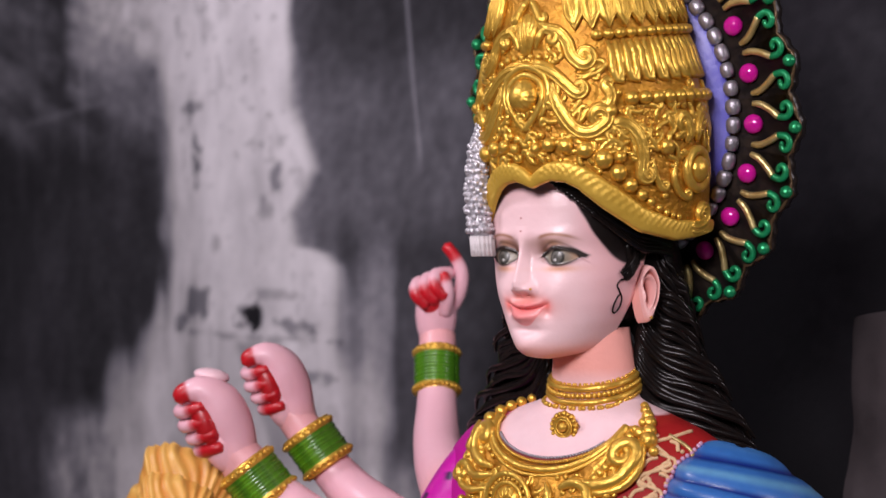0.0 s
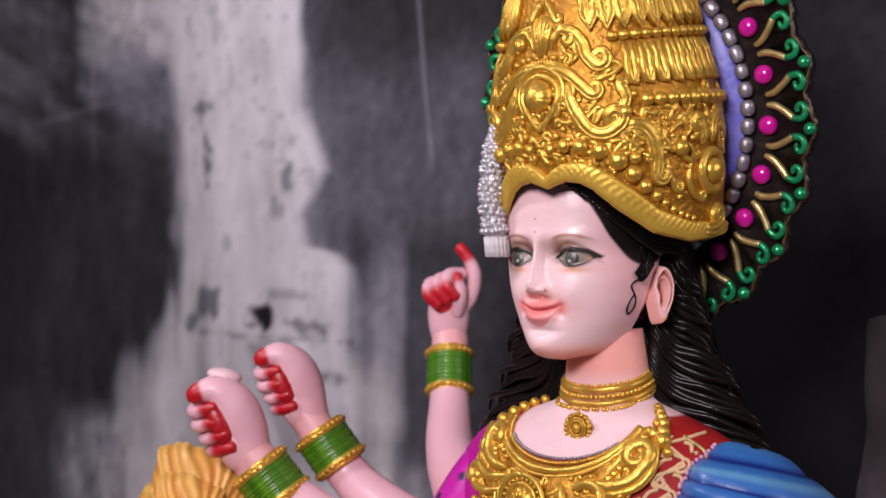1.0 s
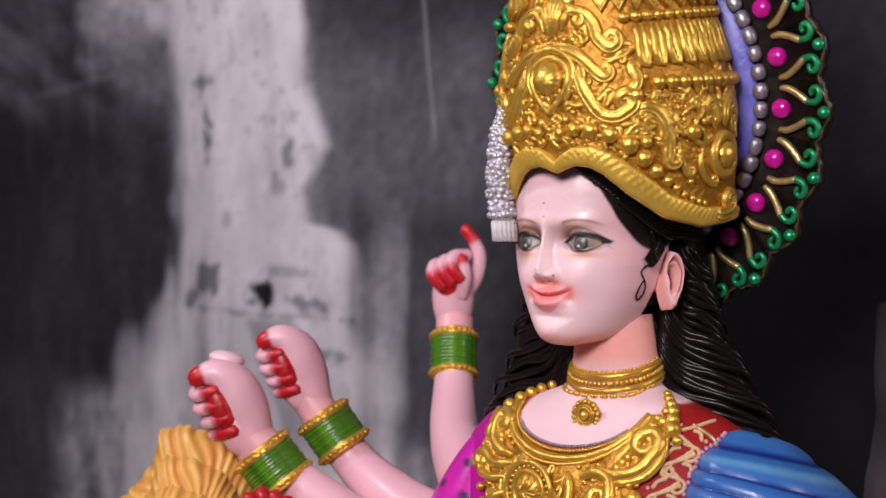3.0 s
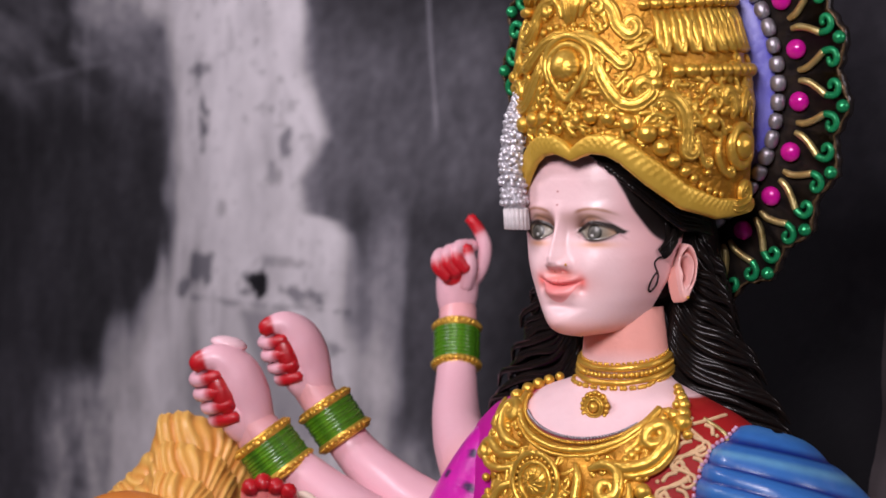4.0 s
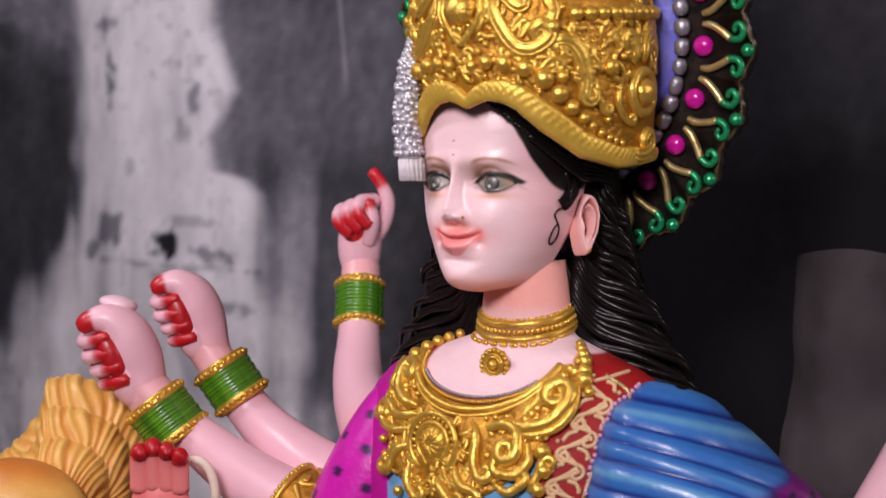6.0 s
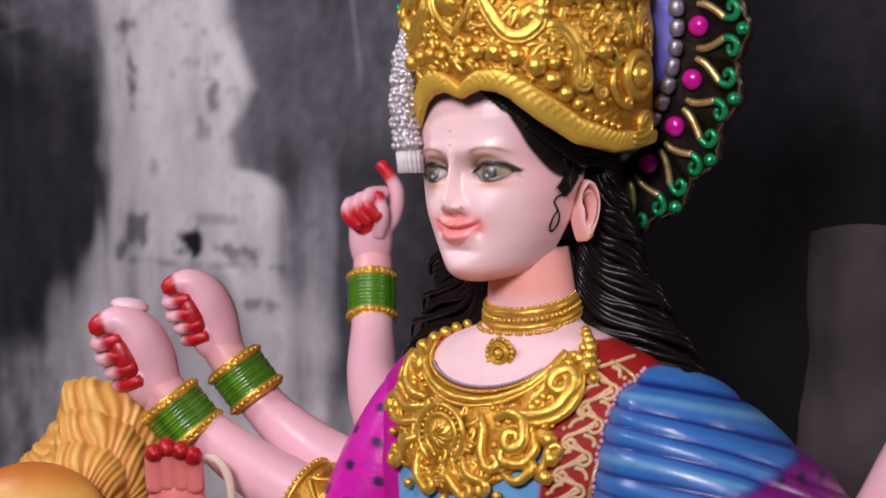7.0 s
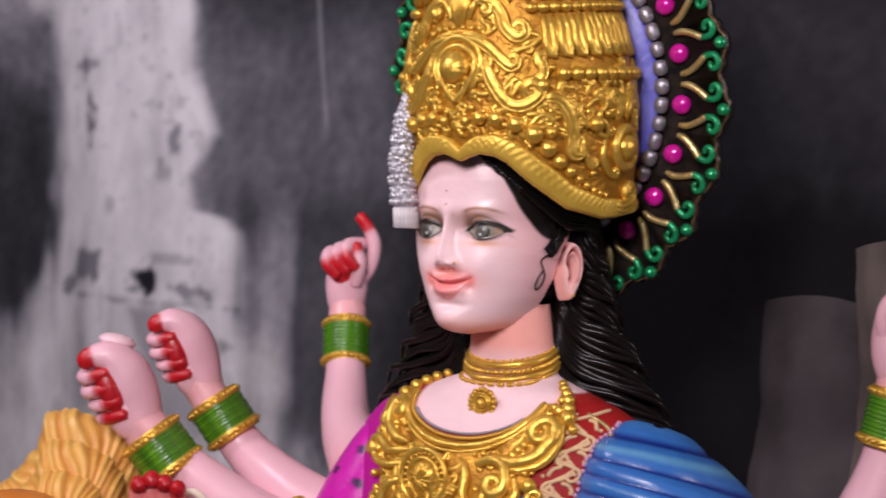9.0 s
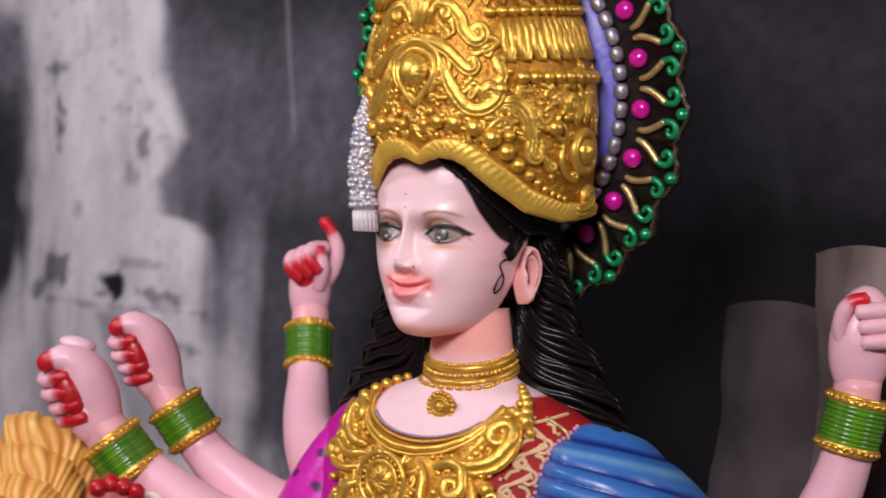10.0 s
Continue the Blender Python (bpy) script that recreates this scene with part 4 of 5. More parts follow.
def crown_bead(s, z, r, name="bead", mat=GOLD, stretch=1.0):
    c = crown_at(s, z, r * 0.45)
    nrm = crown_at(s, z, 0.01) - crown_at(s, z, 0)
    up = crown_at(s, z + 0.004) - crown_at(s, z)
    fr = frame_of(nrm, up) * np.array([[r * stretch], [r], [r * 0.85]])
    one(ball(c, fr, 14, 9), name, mat, crown)


def shell_boss(s, z, r, lobes=14):
    """A domed boss with curved flutes, like a shell."""
    n, m = 56, 14
    a, k = np.meshgrid(np.arange(n) * 2 * math.pi / n, np.linspace(0, 1, m), indexing="ij")
    flute = 1 + 0.10 * np.sin(a * lobes + k * 2.5) * step(0.25, 0.7, k) * step(-0.3, 0.5, np.cos(a + 0.4))
    rr = r * np.sin(k * math.pi / 2) * (0.97 + 0.03 * flute)
    h = r * 0.85 * np.cos(k * math.pi / 2) * flute
    q = crown_at(s + rr * np.cos(a), z + rr * np.sin(a), h + 0.002)
    one((q.reshape(-1, 3), quads(n, m, True, False)), "boss", GOLD, crown)


def crown_band():
    phi = np.linspace(-112, 112, 300)
    lo = brim(phi)
    w = np.interp(np.abs(phi), [0, 5, 20, 40, 80, 112], [0.014, 0.019, 0.026, 0.031, 0.022, 0.016])
    ks = np.linspace(0, 1, 14)
    p, k = np.meshgrid(phi, ks, indexing="ij")
    slant = np.gradient(lo, deg(phi))[:, None]
    hatch = 0.00045 * (np.sin((deg(p) + k * 0.02) * 900) + np.sin((deg(p) - k * 0.02) * 900)) * (k > 0.45) * (np.abs(p) > 6)
    off = 0.0068 * np.sin(np.clip(k, 0, 1) * math.pi) ** 0.2 + hatch
    z = lo[:, None] - 0.004 + w[:, None] * k
    s = Shell()
    s.add(crown_at(deg(p) - 0.5 * slant * w[:, None] * (k - 0.5) * 0.6, z, off), quads(len(phi), len(ks)))
    s.thing("band", [BAND], tuple(crown_at(0, 0.1)), crown, "smooth gold brow band with a hatched edge")


crown_band()

# front boss with its drop-shaped frame
shell_boss(deg(-2), 0.195, 0.0185)
drop = curve([(0, 0.157, 0), (0.012, 0.170, 0), (0.024, 0.190, 0), (0.021, 0.208, 0), (0.0, 0.2175, 0), (-0.021, 0.208, 0), (-0.024, 0.190, 0), (-0.012, 0.170, 0), (0, 0.157, 0)], 64)
crown_rod(drop[:, :2] + (deg(-2), 0), 0.0028, taper=False, name="boss_frame")
drop2 = (drop[:, :2] - (0, 0.192)) * 1.28 + (deg(-2), 0.194)
crown_rod(drop2[10:-10], 0.0034, name="boss_frame")

for side in (1, -1):
    f = lambda pts: [(deg(-2) + side * (deg(a) - deg(-2)), b) for a, b in pts]
    # great arch over the boss that runs out in curls
    for lift, rad in ((0.0, 0.0042), (0.0055, 0.0026)):
        crown_rod(curl_end(f([(-1, 0.224 + lift), (7, 0.224 + lift), (14, 0.217 + lift), (20, 0.205 + lift), (25, 0.194 + lift * 0.6)]), 0.0075 - lift * 0.4, 0.9, side), rad)
    crown_rod(curl_end(f([(13, 0.207), (15, 0.191), (19, 0.171), (25, 0.153), (32, 0.150), (38, 0.158)]), 0.0098, 1.25, side), 0.0050)
    crown_rod(f([(11, 0.203), (13, 0.186), (17, 0.165), (23, 0.146), (32, 0.142), (40, 0.149), (46, 0.152)]), 0.0026)
    crown_rod(f([(12, 0.206), (14, 0.188), (18, 0.168), (24, 0.149), (32, 0.146), (39, 0.153)]), 0.0022)
    # the S that climbs above the arch
    crown_rod(curl_end(f([(3, 0.283), (9, 0.268), (17, 0.262), (22, 0.250), (24, 0.236), (28, 0.226)]), 0.0095, 1.2, side), 0.0046)
    crown_rod(curl_end(f([(4, 0.246), (6, 0.258), (10, 0.266), (15, 0.262)]), 0.0068, 1.2, -side), 0.0036)
    crown_rod(curl_end(f([(-1, 0.30), (3, 0.290), (6, 0.278)]), 0.005, 0.8, side), 0.0036)
    # leaf beside it
    leaf = f([(26, 0.213), (31, 0.211), (37, 0.214), (41, 0.222), (38, 0.227), (33, 0.222), (28, 0.216)])
    crown_rod(curve([(a, b, 0) for a, b in leaf], 40)[:, :2], 0.0026)
    crown_rod(f([(30, 0.214), (35, 0.217), (39, 0.222)]), 0.0032)
    # upright wisp
    crown_rod(curl_end(f([(37, 0.171), (41, 0.180), (42, 0.190), (40, 0.199)]), 0.0045, 0.6, -side), 0.0042)
    # long tail to the side
    crown_rod(curl_end(f([(36, 0.150), (44, 0.158), (50, 0.153), (54, 0.138), (55, 0.118), (54, 0.100)]), 0.0065, 1.0, side), 0.0046)
    crown_rod(f([(46, 0.149), (50, 0.143), (52, 0.128), (52, 0.106)]), 0.0024)
    crown_rod(curl_end(f([(60, 0.115), (61, 0.098), (64, 0.082)]), 0.005, 1.0, side), 0.0030)
    crown_rod(curl_end(f([(31, 0.118), (36, 0.132), (40, 0.139), (44, 0.136)]), 0.0048, 1.0, -side), 0.0028)
    # side boss with ring, and scrolls over it
    s0 = deg(-2) + side * deg(92)
    shell_boss(s0, 0.096, 0.0155)
    a = np.linspace(0, 2 * math.pi, 50)
    crown_rod(np.stack([s0 + 0.0215 * np.cos(a), 0.096 + 0.0215 * np.sin(a)], -1), 0.0042, taper=False, name="boss_frame")
    crown_rod(curl_end(f([(83, 0.128), (84, 0.140), (83, 0.152)]), 0.0085, 1.0, side), 0.0044)
    crown_rod(curl_end(f([(92, 0.128), (92, 0.142), (95, 0.152)]), 0.0060, 1.1, -side), 0.0044)
    crown_rod(curl_end(f([(74, 0.108), (72, 0.090), (75, 0.074), (80, 0.066)]), 0.0050, 0.9, side), 0.0030)
    # curled end of the brow band
    crown_rod(curl_end(f([(80, 0.034), (88, 0.030), (95, 0.033)]), 0.0105, 1.1, side), 0.0052)
    # beads over the brow band
    for phi, z, r in ((6, 0.136, 0.0068), (13, 0.139, 0.0082), (21, 0.137, 0.0090), (30, 0.131, 0.0098), (38, 0.119, 0.0110), (44.5, 0.103, 0.0098), (50, 0.088, 0.0082), (55.5, 0.076, 0.0066), (60, 0.067, 0.0052),
                      (64.5, 0.059, 0.0046), (69, 0.053, 0.0042), (73, 0.049, 0.0038), (46, 0.120, 0.0070), (36, 0.106, 0.0034), (70, 0.126, 0.0095), (66, 0.140, 0.0040), (78, 0.136, 0.0045), (43, 0.171, 0.0082),
                      (9, 0.150, 0.0048), (5, 0.146, 0.0042), (13, 0.157, 0.0040), (11, 0.166, 0.0034), (15, 0.172, 0.0030), (27, 0.176, 0.0030), (30, 0.170, 0.0034), (8, 0.236, 0.0042), (13, 0.235, 0.0046), (18, 0.231, 0.0044), (3, 0.237, 0.0038),
                      (18, 0.246, 0.0036), (48, 0.190, 0.0038), (33, 0.196, 0.0032), (60, 0.110, 0.0046), (77, 0.046, 0.0036), (12, 0.124, 0.0036), (18, 0.121, 0.0032), (25, 0.116, 0.0036), (57, 0.090, 0.0034), (68, 0.072, 0.0040), (82, 0.118, 0.0036)):
        crown_bead(deg(-2) + side * deg(phi), z, r)
    # bead rows and fluted leaves of the upper tier
    for i in range(11):
        phi = 54 + i * 7.0
        crown_bead(deg(-2) + side * deg(phi), 0.183 - 0.0006 * i, 0.0088, stretch=0.9)
    for i in range(14):
        phi = 40 + i * 6.4
        crown_bead(deg(-2) + side * deg(phi), 0.255, 0.0074, stretch=0.8)
    wav = random.Random(5)
    for i in range(10):
        phi = 44 + i * 8.4
        b, c, e = (wav.uniform(-0.8, 0.8) for _ in range(3))
        crown_rod(f([(phi - 1 + b, 0.248), (phi + 0.6, 0.234), (phi - 0.2 + c, 0.218), (phi + 1.4, 0.204), (phi + 3.6, 0.201 + 0.001 * e), (phi + 4.6, 0.212), (phi + 4.0 + b, 0.232), (phi + 3.2, 0.246)]), 0.0037, name="flute")
        crown_rod(f([(phi + 1.6 + e, 0.244), (phi + 2.2 + c, 0.230), (phi + 2.4, 0.214)]), 0.0026, name="flute")
        crown_rod(f([(phi + 5.6 + c, 0.244), (phi + 6.2 + b, 0.226), (phi + 6.0 + e, 0.208)]), 0.0028, name="flute")
    for i in range(11):
        phi = 24 + i * 9.4
        crown_rod(f([(phi, 0.320), (phi - 1.0, 0.300), (phi + 0.4, 0.280), (phi + 2.6, 0.268), (phi + 4.8, 0.280), (phi + 5.8, 0.300), (phi + 5.0, 0.320)]), 0.0044, name="petal")
        for j in range(3):
            crown_bead(deg(-2) + side * deg(phi + 2.4), 0.284 + 0.010 * j, 0.0036 - 0.0004 * j)
    for i in range(18):
        crown_bead(deg(-2) + side * deg(5 + i * 9), 0.328, 0.0062)

# small leaves and curls that fill the ground
fill = random.Random(21)
for i in range(150):
    phi, z = fill.uniform(-62, 122), fill.uniform(0.116, 0.178 if i % 3 else 0.245)
    if z > 0.19 and phi > 42:
        z = fill.uniform(0.12, 0.17)
    a0, size, way = fill.uniform(0, 6.28), fill.uniform(0.0035, 0.0062), fill.choice((1, -1))
    u, v = math.cos(a0), math.sin(a0)
    crown_rod(curl_end([(deg(phi) - u * 0.010, z - v * 0.010), (deg(phi) - 0.002 * v * way, z + 0.002 * u * way), (deg(phi) + u * 0.007, z + v * 0.007)], size, fill.uniform(0.6, 1.1), way), 0.0025, name="leaf")

# centre plume above the arch
for j, w in ((0, 0.0), (1, 0.006), (-1, -0.006), (2, 0.011), (-2, -0.011)):
    crown_rod([(deg(-2) + 0.3 * w, 0.240), (deg(-2) + 0.7 * w, 0.262), (deg(-2) + 1.3 * w, 0.284 - 0.003 * abs(j))], 0.0042, name="plume")
# small ribs along the arch
for i in range(23):
    phi = -24 + 2.0 * i
    z = np.interp(abs(phi + 2), [0, 8, 16, 24], [0.2335, 0.231, 0.222, 0.205])
    crown_bead(deg(phi), z, 0.0022, name="rib", stretch=1.5)


def granules():
    """Stippled ground between the scrolls."""
    rng = random.Random(9)
    s = Shell()
    for i in range(420):
        side = 1 if i % 2 else -1
        phi, z = rng.uniform(48, 68), rng.uniform(0.140, 0.178)
        if i > 260:
            phi, z = rng.uniform(0, 118), rng.uniform(0.112, 0.25)
        r = rng.uniform(0.0013, 0.0024)
        c = crown_at(deg(-2) + side * deg(phi), z, 0.0005)
        s.add(*ball(c, r, 6, 5))
    s.thing("stipple", [GOLD], tuple(crown_at(0, 0.15)), crown, "fine stippled gold grains", kind="stuff")


granules()

# ---- the halo plate behind the crown ----
HALO_X, HALO_Z, HALO_Y = 0.022, 0.165, 0.100
HALO_A, HALO_B = 0.175, 0.205


def halo_at(k, psi, off=0.0):
    """k is the share of the stones' oval, psi the angle from its side; off towards the front."""
    k, psi, off = np.broadcast_arrays(np.asarray(k, float), np.radians(psi), np.asarray(off, float))
    v = np.stack([HALO_X + HALO_A * k * np.cos(psi), HALO_Y - off, HALO_Z + HALO_B * k * np.sin(psi)], -1)
    return out(lean(v.reshape(-1, 3), CROWN_LEAN)).reshape(*k.shape, 3)


STEP = 360 / 22


def halo_plate():
    psi = np.linspace(0, 360, 353)[:-1]
    wave = np.abs(((psi + 6) / STEP + 0.5) % 1 - 0.5) * 2
    rim = 1.345 - 0.075 * wave + 0.008 * np.sin(psi * 1.7)
    rings = [(0.05, 0.0), (0.8, 0.0), (1.0, 0.001), (0.965, 0.002), (0.995, 0.0), (0.995, -0.012), (0.05, -0.012)]
    v = []
    for i, (k, off) in enumerate(rings):
        kk = k if i < 2 else rim * k
        v.append(halo_at(kk * np.ones(len(psi)), psi, off))
    s = Shell()
    s.add(np.stack(v), quads(len(rings), len(psi), False, True))
    return s.thing("crown_halo", [PLATE], tuple(out((HALO_X, HALO_Y, HALO_Z))), label="black oval halo plate with green scrolls and magenta stones", category="halo")


halo = halo_plate()
psi = np.linspace(0, 360, 241)[:-1]
s = Shell()
kk = np.array([0.05, 0.3, 0.55, 0.80, 0.83])
p, k = np.meshgrid(psi, kk, indexing="ij")
s.add(halo_at(k, p, 0.006 + 0.004 * np.sin(k * 3) - 0.006 * (k > 0.82)), quads(len(psi), len(kk), True, False))
s.thing("inner_disc", [VIOLET], tuple(halo_at(0, 0)), halo, "violet blue painted inner disc")
wav = np.abs(((psi + 6) / STEP + 0.5) % 1 - 0.5) * 2
ridge = halo_at(1.33 - 0.075 * wav + 0.008 * np.sin(psi * 1.7), psi, 0.002)
one(tube(np.concatenate([ridge, ridge[:1]]), 0.0020 + 0.0008 * np.sin(np.arange(241) * 1.9), 6), "rim", RIM, halo, "worn bronze rim")
def barrel(centre, fr, n=14, m=9):
    """A worn, blunt bead, longer along its string."""
    a, b = np.arange(n) * 2 * math.pi / n, np.linspace(-math.pi / 2, math.pi / 2, m)
    c, h = np.cos(b) ** 0.6, np.sign(np.sin(b)) * np.abs(np.sin(b)) ** 0.85
    d = np.stack([h[:, None] * np.ones(n), c[:, None] * np.cos(a), c[:, None] * np.sin(a)], -1)
    return np.asarray(centre) + d.reshape(-1, 3) @ fr, quads(m, n, False, True)


worn = random.Random(8)
for i in range(52):
    a = i * 360 / 52
    c = halo_at(0.865, a, 0.008)
    fr = frame_of(halo_at(0.865, a, 0.02) - halo_at(0.865, a, 0.0), halo_at(0.865, a + 1) - halo_at(0.865, a)) * np.array([[0.0100 * worn.uniform(0.9, 1.06)], [0.0088 * worn.uniform(0.9, 1.08)], [0.0085]])
    one(barrel(c, fr), "pearl", SILVER, halo)


def halo_rod(pts, psi0, flip, radius, split, curl, turns):
    """A scroll whose inner end is gold and whose curl is green. pts: share and degrees from the stone."""
    flat = [((k - 1) * 0.19, d * radians(1) * 0.215) for k, d in pts]
    path = curl_end(flat, curl, turns, 1)
    kk, dd = path[:, 0] / 0.19 + 1, np.degrees(path[:, 1] / 0.215) * flip
    q = halo_at(kk, psi0 + dd, 0.0045)
    r = radius * np.interp(np.linspace(0, 1, len(q)), [0, 0.1, 0.55, 1], [0.75, 1.0, 1.0, 0.75])
    cut = int(len(q) * split)
    stem = one(tube(q[: cut + 1], r[: cut + 1], 9), "scroll", OLDGOLD, halo)
    one(tube(q[cut:], r[cut:], 9), "curl", GREEN, stem, "green curl")


for i in range(22):
    a = -6 + i * STEP
    fr = frame_of(halo_at(1, a, 0.02) - halo_at(1, a, 0.0), halo_at(1.05, a) - halo_at(1, a))
    one(ball(halo_at(1.0, a, 0.004), fr * np.array([[0.0118], [0.0115], [0.0085]]), 18, 12), "stone", PINK, halo)
    fr = frame_of(halo_at(1, a, 0.02) - halo_at(1, a, 0.0), halo_at(1.05, a) - halo_at(1, a))
    for flip in (1, -1):
        halo_rod([(1.0, 6.6), (1.06, 6.1), (1.13, 4.2), (1.18, 2.6), (1.225, 2.4)], a, flip, 0.0043, 0.46, 0.0088, 0.85)
    one(ball(halo_at(1.295, a, 0.004), fr * 0.0076, 12, 9), "drop", GREEN, halo)


# ---- jewellery ----
def bangles(centre, axis, radius, length, label):
    """A stack of green bangles between two beaded gold ones."""
    ax = unit(axis)
    e = frame_of(ax, (0.3, 0.2, 0.9))
    a = np.linspace(0, 2 * math.pi, 49)
    ring = lambda h, r: np.asarray(centre) + ax * h + (np.cos(a)[:, None] * e[0] + np.sin(a)[:, None] * e[1]) * r
    top = new("bangle_set")
    top.location = centre
    tagged(top, label, "bangles", "bangle sets on the wrists")
    n = 9
    for i in range(n):
        h = (i / (n - 1) - 0.5) * length * 0.74
        one(tube(ring(h, radius + 0.0006 * math.sin(i * 2.3)), length * 0.062, 8), "bangle", BANGLE, top)
    for side in (-1, 1):
        h = side * length * 0.46
        gold = one(tube(ring(h, radius + 0.001), 0.0042, 8), "gold_bangle", GOLD, top, "beaded gold bangle")
        gold2 = one(tube(ring(h + side * 0.006, radius), 0.0028, 8), "gold_bangle", GOLD, top, "beaded gold bangle")
        for j in range(26):
            c = np.asarray(centre) + ax * (h + 0.002 * side) + (math.cos(j * 0.2417) * e[0] + math.sin(j * 0.2417) * e[1]) * (radius + 0.0032)
            one(ball(c, 0.0036, 8, 6), "bead", GOLD, gold)


bangles(W1 + np.array([0.024, -0.003, -0.031]), (0.62, -0.06, -0.78), 0.0375, 0.050, "green glass bangles between gold ones on a raised wrist")
bangles(W2 + np.array([0.026, -0.006, -0.032]), (0.58, -0.1, -0.80), 0.0345, 0.048, "green glass bangles between gold ones on a raised wrist")
bangles(W3 + np.array([-0.001, -0.020, -0.032]), (0.0, -0.42, -0.90), 0.0290, 0.056, "green glass bangles between gold ones on an upright wrist")
bangles(W4 + np.array([0.000, 0.002, -0.032]), (-0.20, 0.05, -0.97), 0.0325, 0.056, "green glass bangles between gold ones on an upright wrist")


def armlet():
    """A broad gold band with scrolls round the right upper limb."""
    c, ax = np.array([-0.058, 1.955, 1.102]), unit((0.85, -0.45, -0.42))
    e = frame_of(ax, (0, -1, 0))
    n, m = 60, 12
    a, k = np.meshgrid(np.arange(n) * 2 * math.pi / n, np.linspace(-1, 1, m), indexing="ij")
    place = lambda a, k, r: c + ax * (0.026 * np.asarray(k))[..., None] + (np.cos(a)[..., None] * e[0] + np.sin(a)[..., None] * e[1]) * np.asarray(r)[..., None]
    s = Shell()
    s.add(place(a, k, 0.049 + 0.004 * np.sqrt(1 - k**2) + 0 * a).reshape(-1, 3), quads(n, m, True, False))
    band = s.thing("armlet", [AMBER], tuple(c), label="broad gold armlet with raised scrolls on the upper limb", category="armlet")
    t = np.linspace(0, 2 * math.pi, 80)
    for k0 in (-1.0, 1.0):
        one(tube(place(t, k0 + 0 * t, 0.051 + 0 * t), 0.0032, 8), "rope", GOLD, band)
    for i in range(14):
        way = 1 if i % 2 else -1
        p = curl_end([(i * 0.45 - 0.2, -0.7 * way), (i * 0.45, -0.1 * way), (i * 0.45 + 0.15, 0.5 * way)], 0.16, 1.1, way)
        one(tube(place(p[:, 0], p[:, 1] * 0.8, 0.054 + 0 * p[:, 0]), 0.0034, 8), "scroll", GOLD, band)
    for i in range(44):
        q = np.array([i * 0.1428])
        for k0 in (-1.15, 1.15):
            one(ball(place(q, k0 + 0 * q, 0.052 + 0 * q)[0], 0.0036, 8, 6), "bead", GOLD, band)


armlet()


def ring_neck(z, tilt, grow, radius, count=0, name="strand", mat=GOLD, parent=None, flat=1.0):
    """A rope or row of beads round the neck, lower at the front."""
    a = np.linspace(-2.3, 2.3, 90)
    w, d, y = torso_at(z - tilt * np.cos(a))
    p = np.stack([(w + grow) * np.sin(a) + neck_x(z - tilt * np.cos(a)), y - (d + grow) * np.cos(a), z - tilt * np.cos(a)], -1)
    p = out(p)
    if count:
        for q in p[np.linspace(4, 85, count).astype(int)]:
            one(ball(q, radius, 8, 6), name, mat, parent)
        return None
    return one(tube(p, radius, 8), name, mat, parent)


choker = new("choker")
choker.location = out((0, -0.03, -0.16))
tagged(choker, "gold choker with bead rows and a round pendant", "necklace")
ring_neck(-0.138, 0.014, 0.001, 0.0042, name="strand", parent=choker)
ring_neck(-0.145, 0.015, 0.0025, 0.0036, 44, "bead", parent=choker)
ring_neck(-0.152, 0.016, 0.002, 0.0040, name="strand", parent=choker)
ring_neck(-0.157, 0.0165, 0.002, 0.0030, 56, "bead", parent=choker)
ring_neck(-0.133, 0.014, 0.000, 0.0022, 50, "bead", parent=choker)
pc = chest(0.011, -0.194, 0.004)
pn = chest(0.011, -0.194, 0.02) - pc
pf = frame_of(pn, (0, 0, 1))


def disc(centre, fr, r, h, name, parent, mat=GOLD, lobes=0):
    n, m = 40, 8
    a, k = np.meshgrid(np.arange(n) * 2 * math.pi / n, np.linspace(0, 1, m), indexing="ij")
    rr = r * np.sin(k * math.pi / 2) * (1 + (0.05 * np.cos(lobes * a) if lobes else 0))
    q = centre + (rr * np.cos(a))[..., None] * fr[0] + (rr * np.sin(a))[..., None] * fr[1] + (h * np.cos(k * math.pi / 2))[..., None] * fr[2]
    return one((out(q.reshape(-1, 3)), quads(n, m, True, False)), name, mat, parent)


def ring_on(centre, fr, r, radius, name, parent, mat=GOLD, squash=1.0):
    a = np.linspace(0, 2 * math.pi, 49)
    q = centre + (r * np.cos(a))[:, None] * fr[0] + (squash * r * np.sin(a))[:, None] * fr[1] + 0.002 * fr[2]
    one(tube(out(q), radius, 8), name, mat, parent)


disc(pc, pf, 0.0185, 0.003, "pendant", choker, AMBER, 9)
disc(pc + pf[2] * 0.003, pf, 0.006, 0.006, "boss", choker)
for r, q in ((0.0085, 0.0015), (0.0115, 0.0014)):
    ring_on(pc + pf[2] * 0.002, pf, r, q, "ring", choker)
for i in range(18):
    a = i * 2 * math.pi / 18
    one(ball(out(pc + pf[0] * 0.0158 * math.cos(a) + pf[1] * 0.0158 * math.sin(a) + pf[2] * 0.002), 0.0028, 8, 6), "bead", GOLD, choker)
for a, r in ((0.0, 0.0038), (0.35, 0.0034), (-0.35, 0.0034), (0.0, 0.003)):
    one(ball(out(pc - pf[0] * (0.020 - 0.003 * abs(a)) + pf[1] * 0.018 * a + pf[2] * 0.002), r, 8, 6), "bead", GOLD, choker)


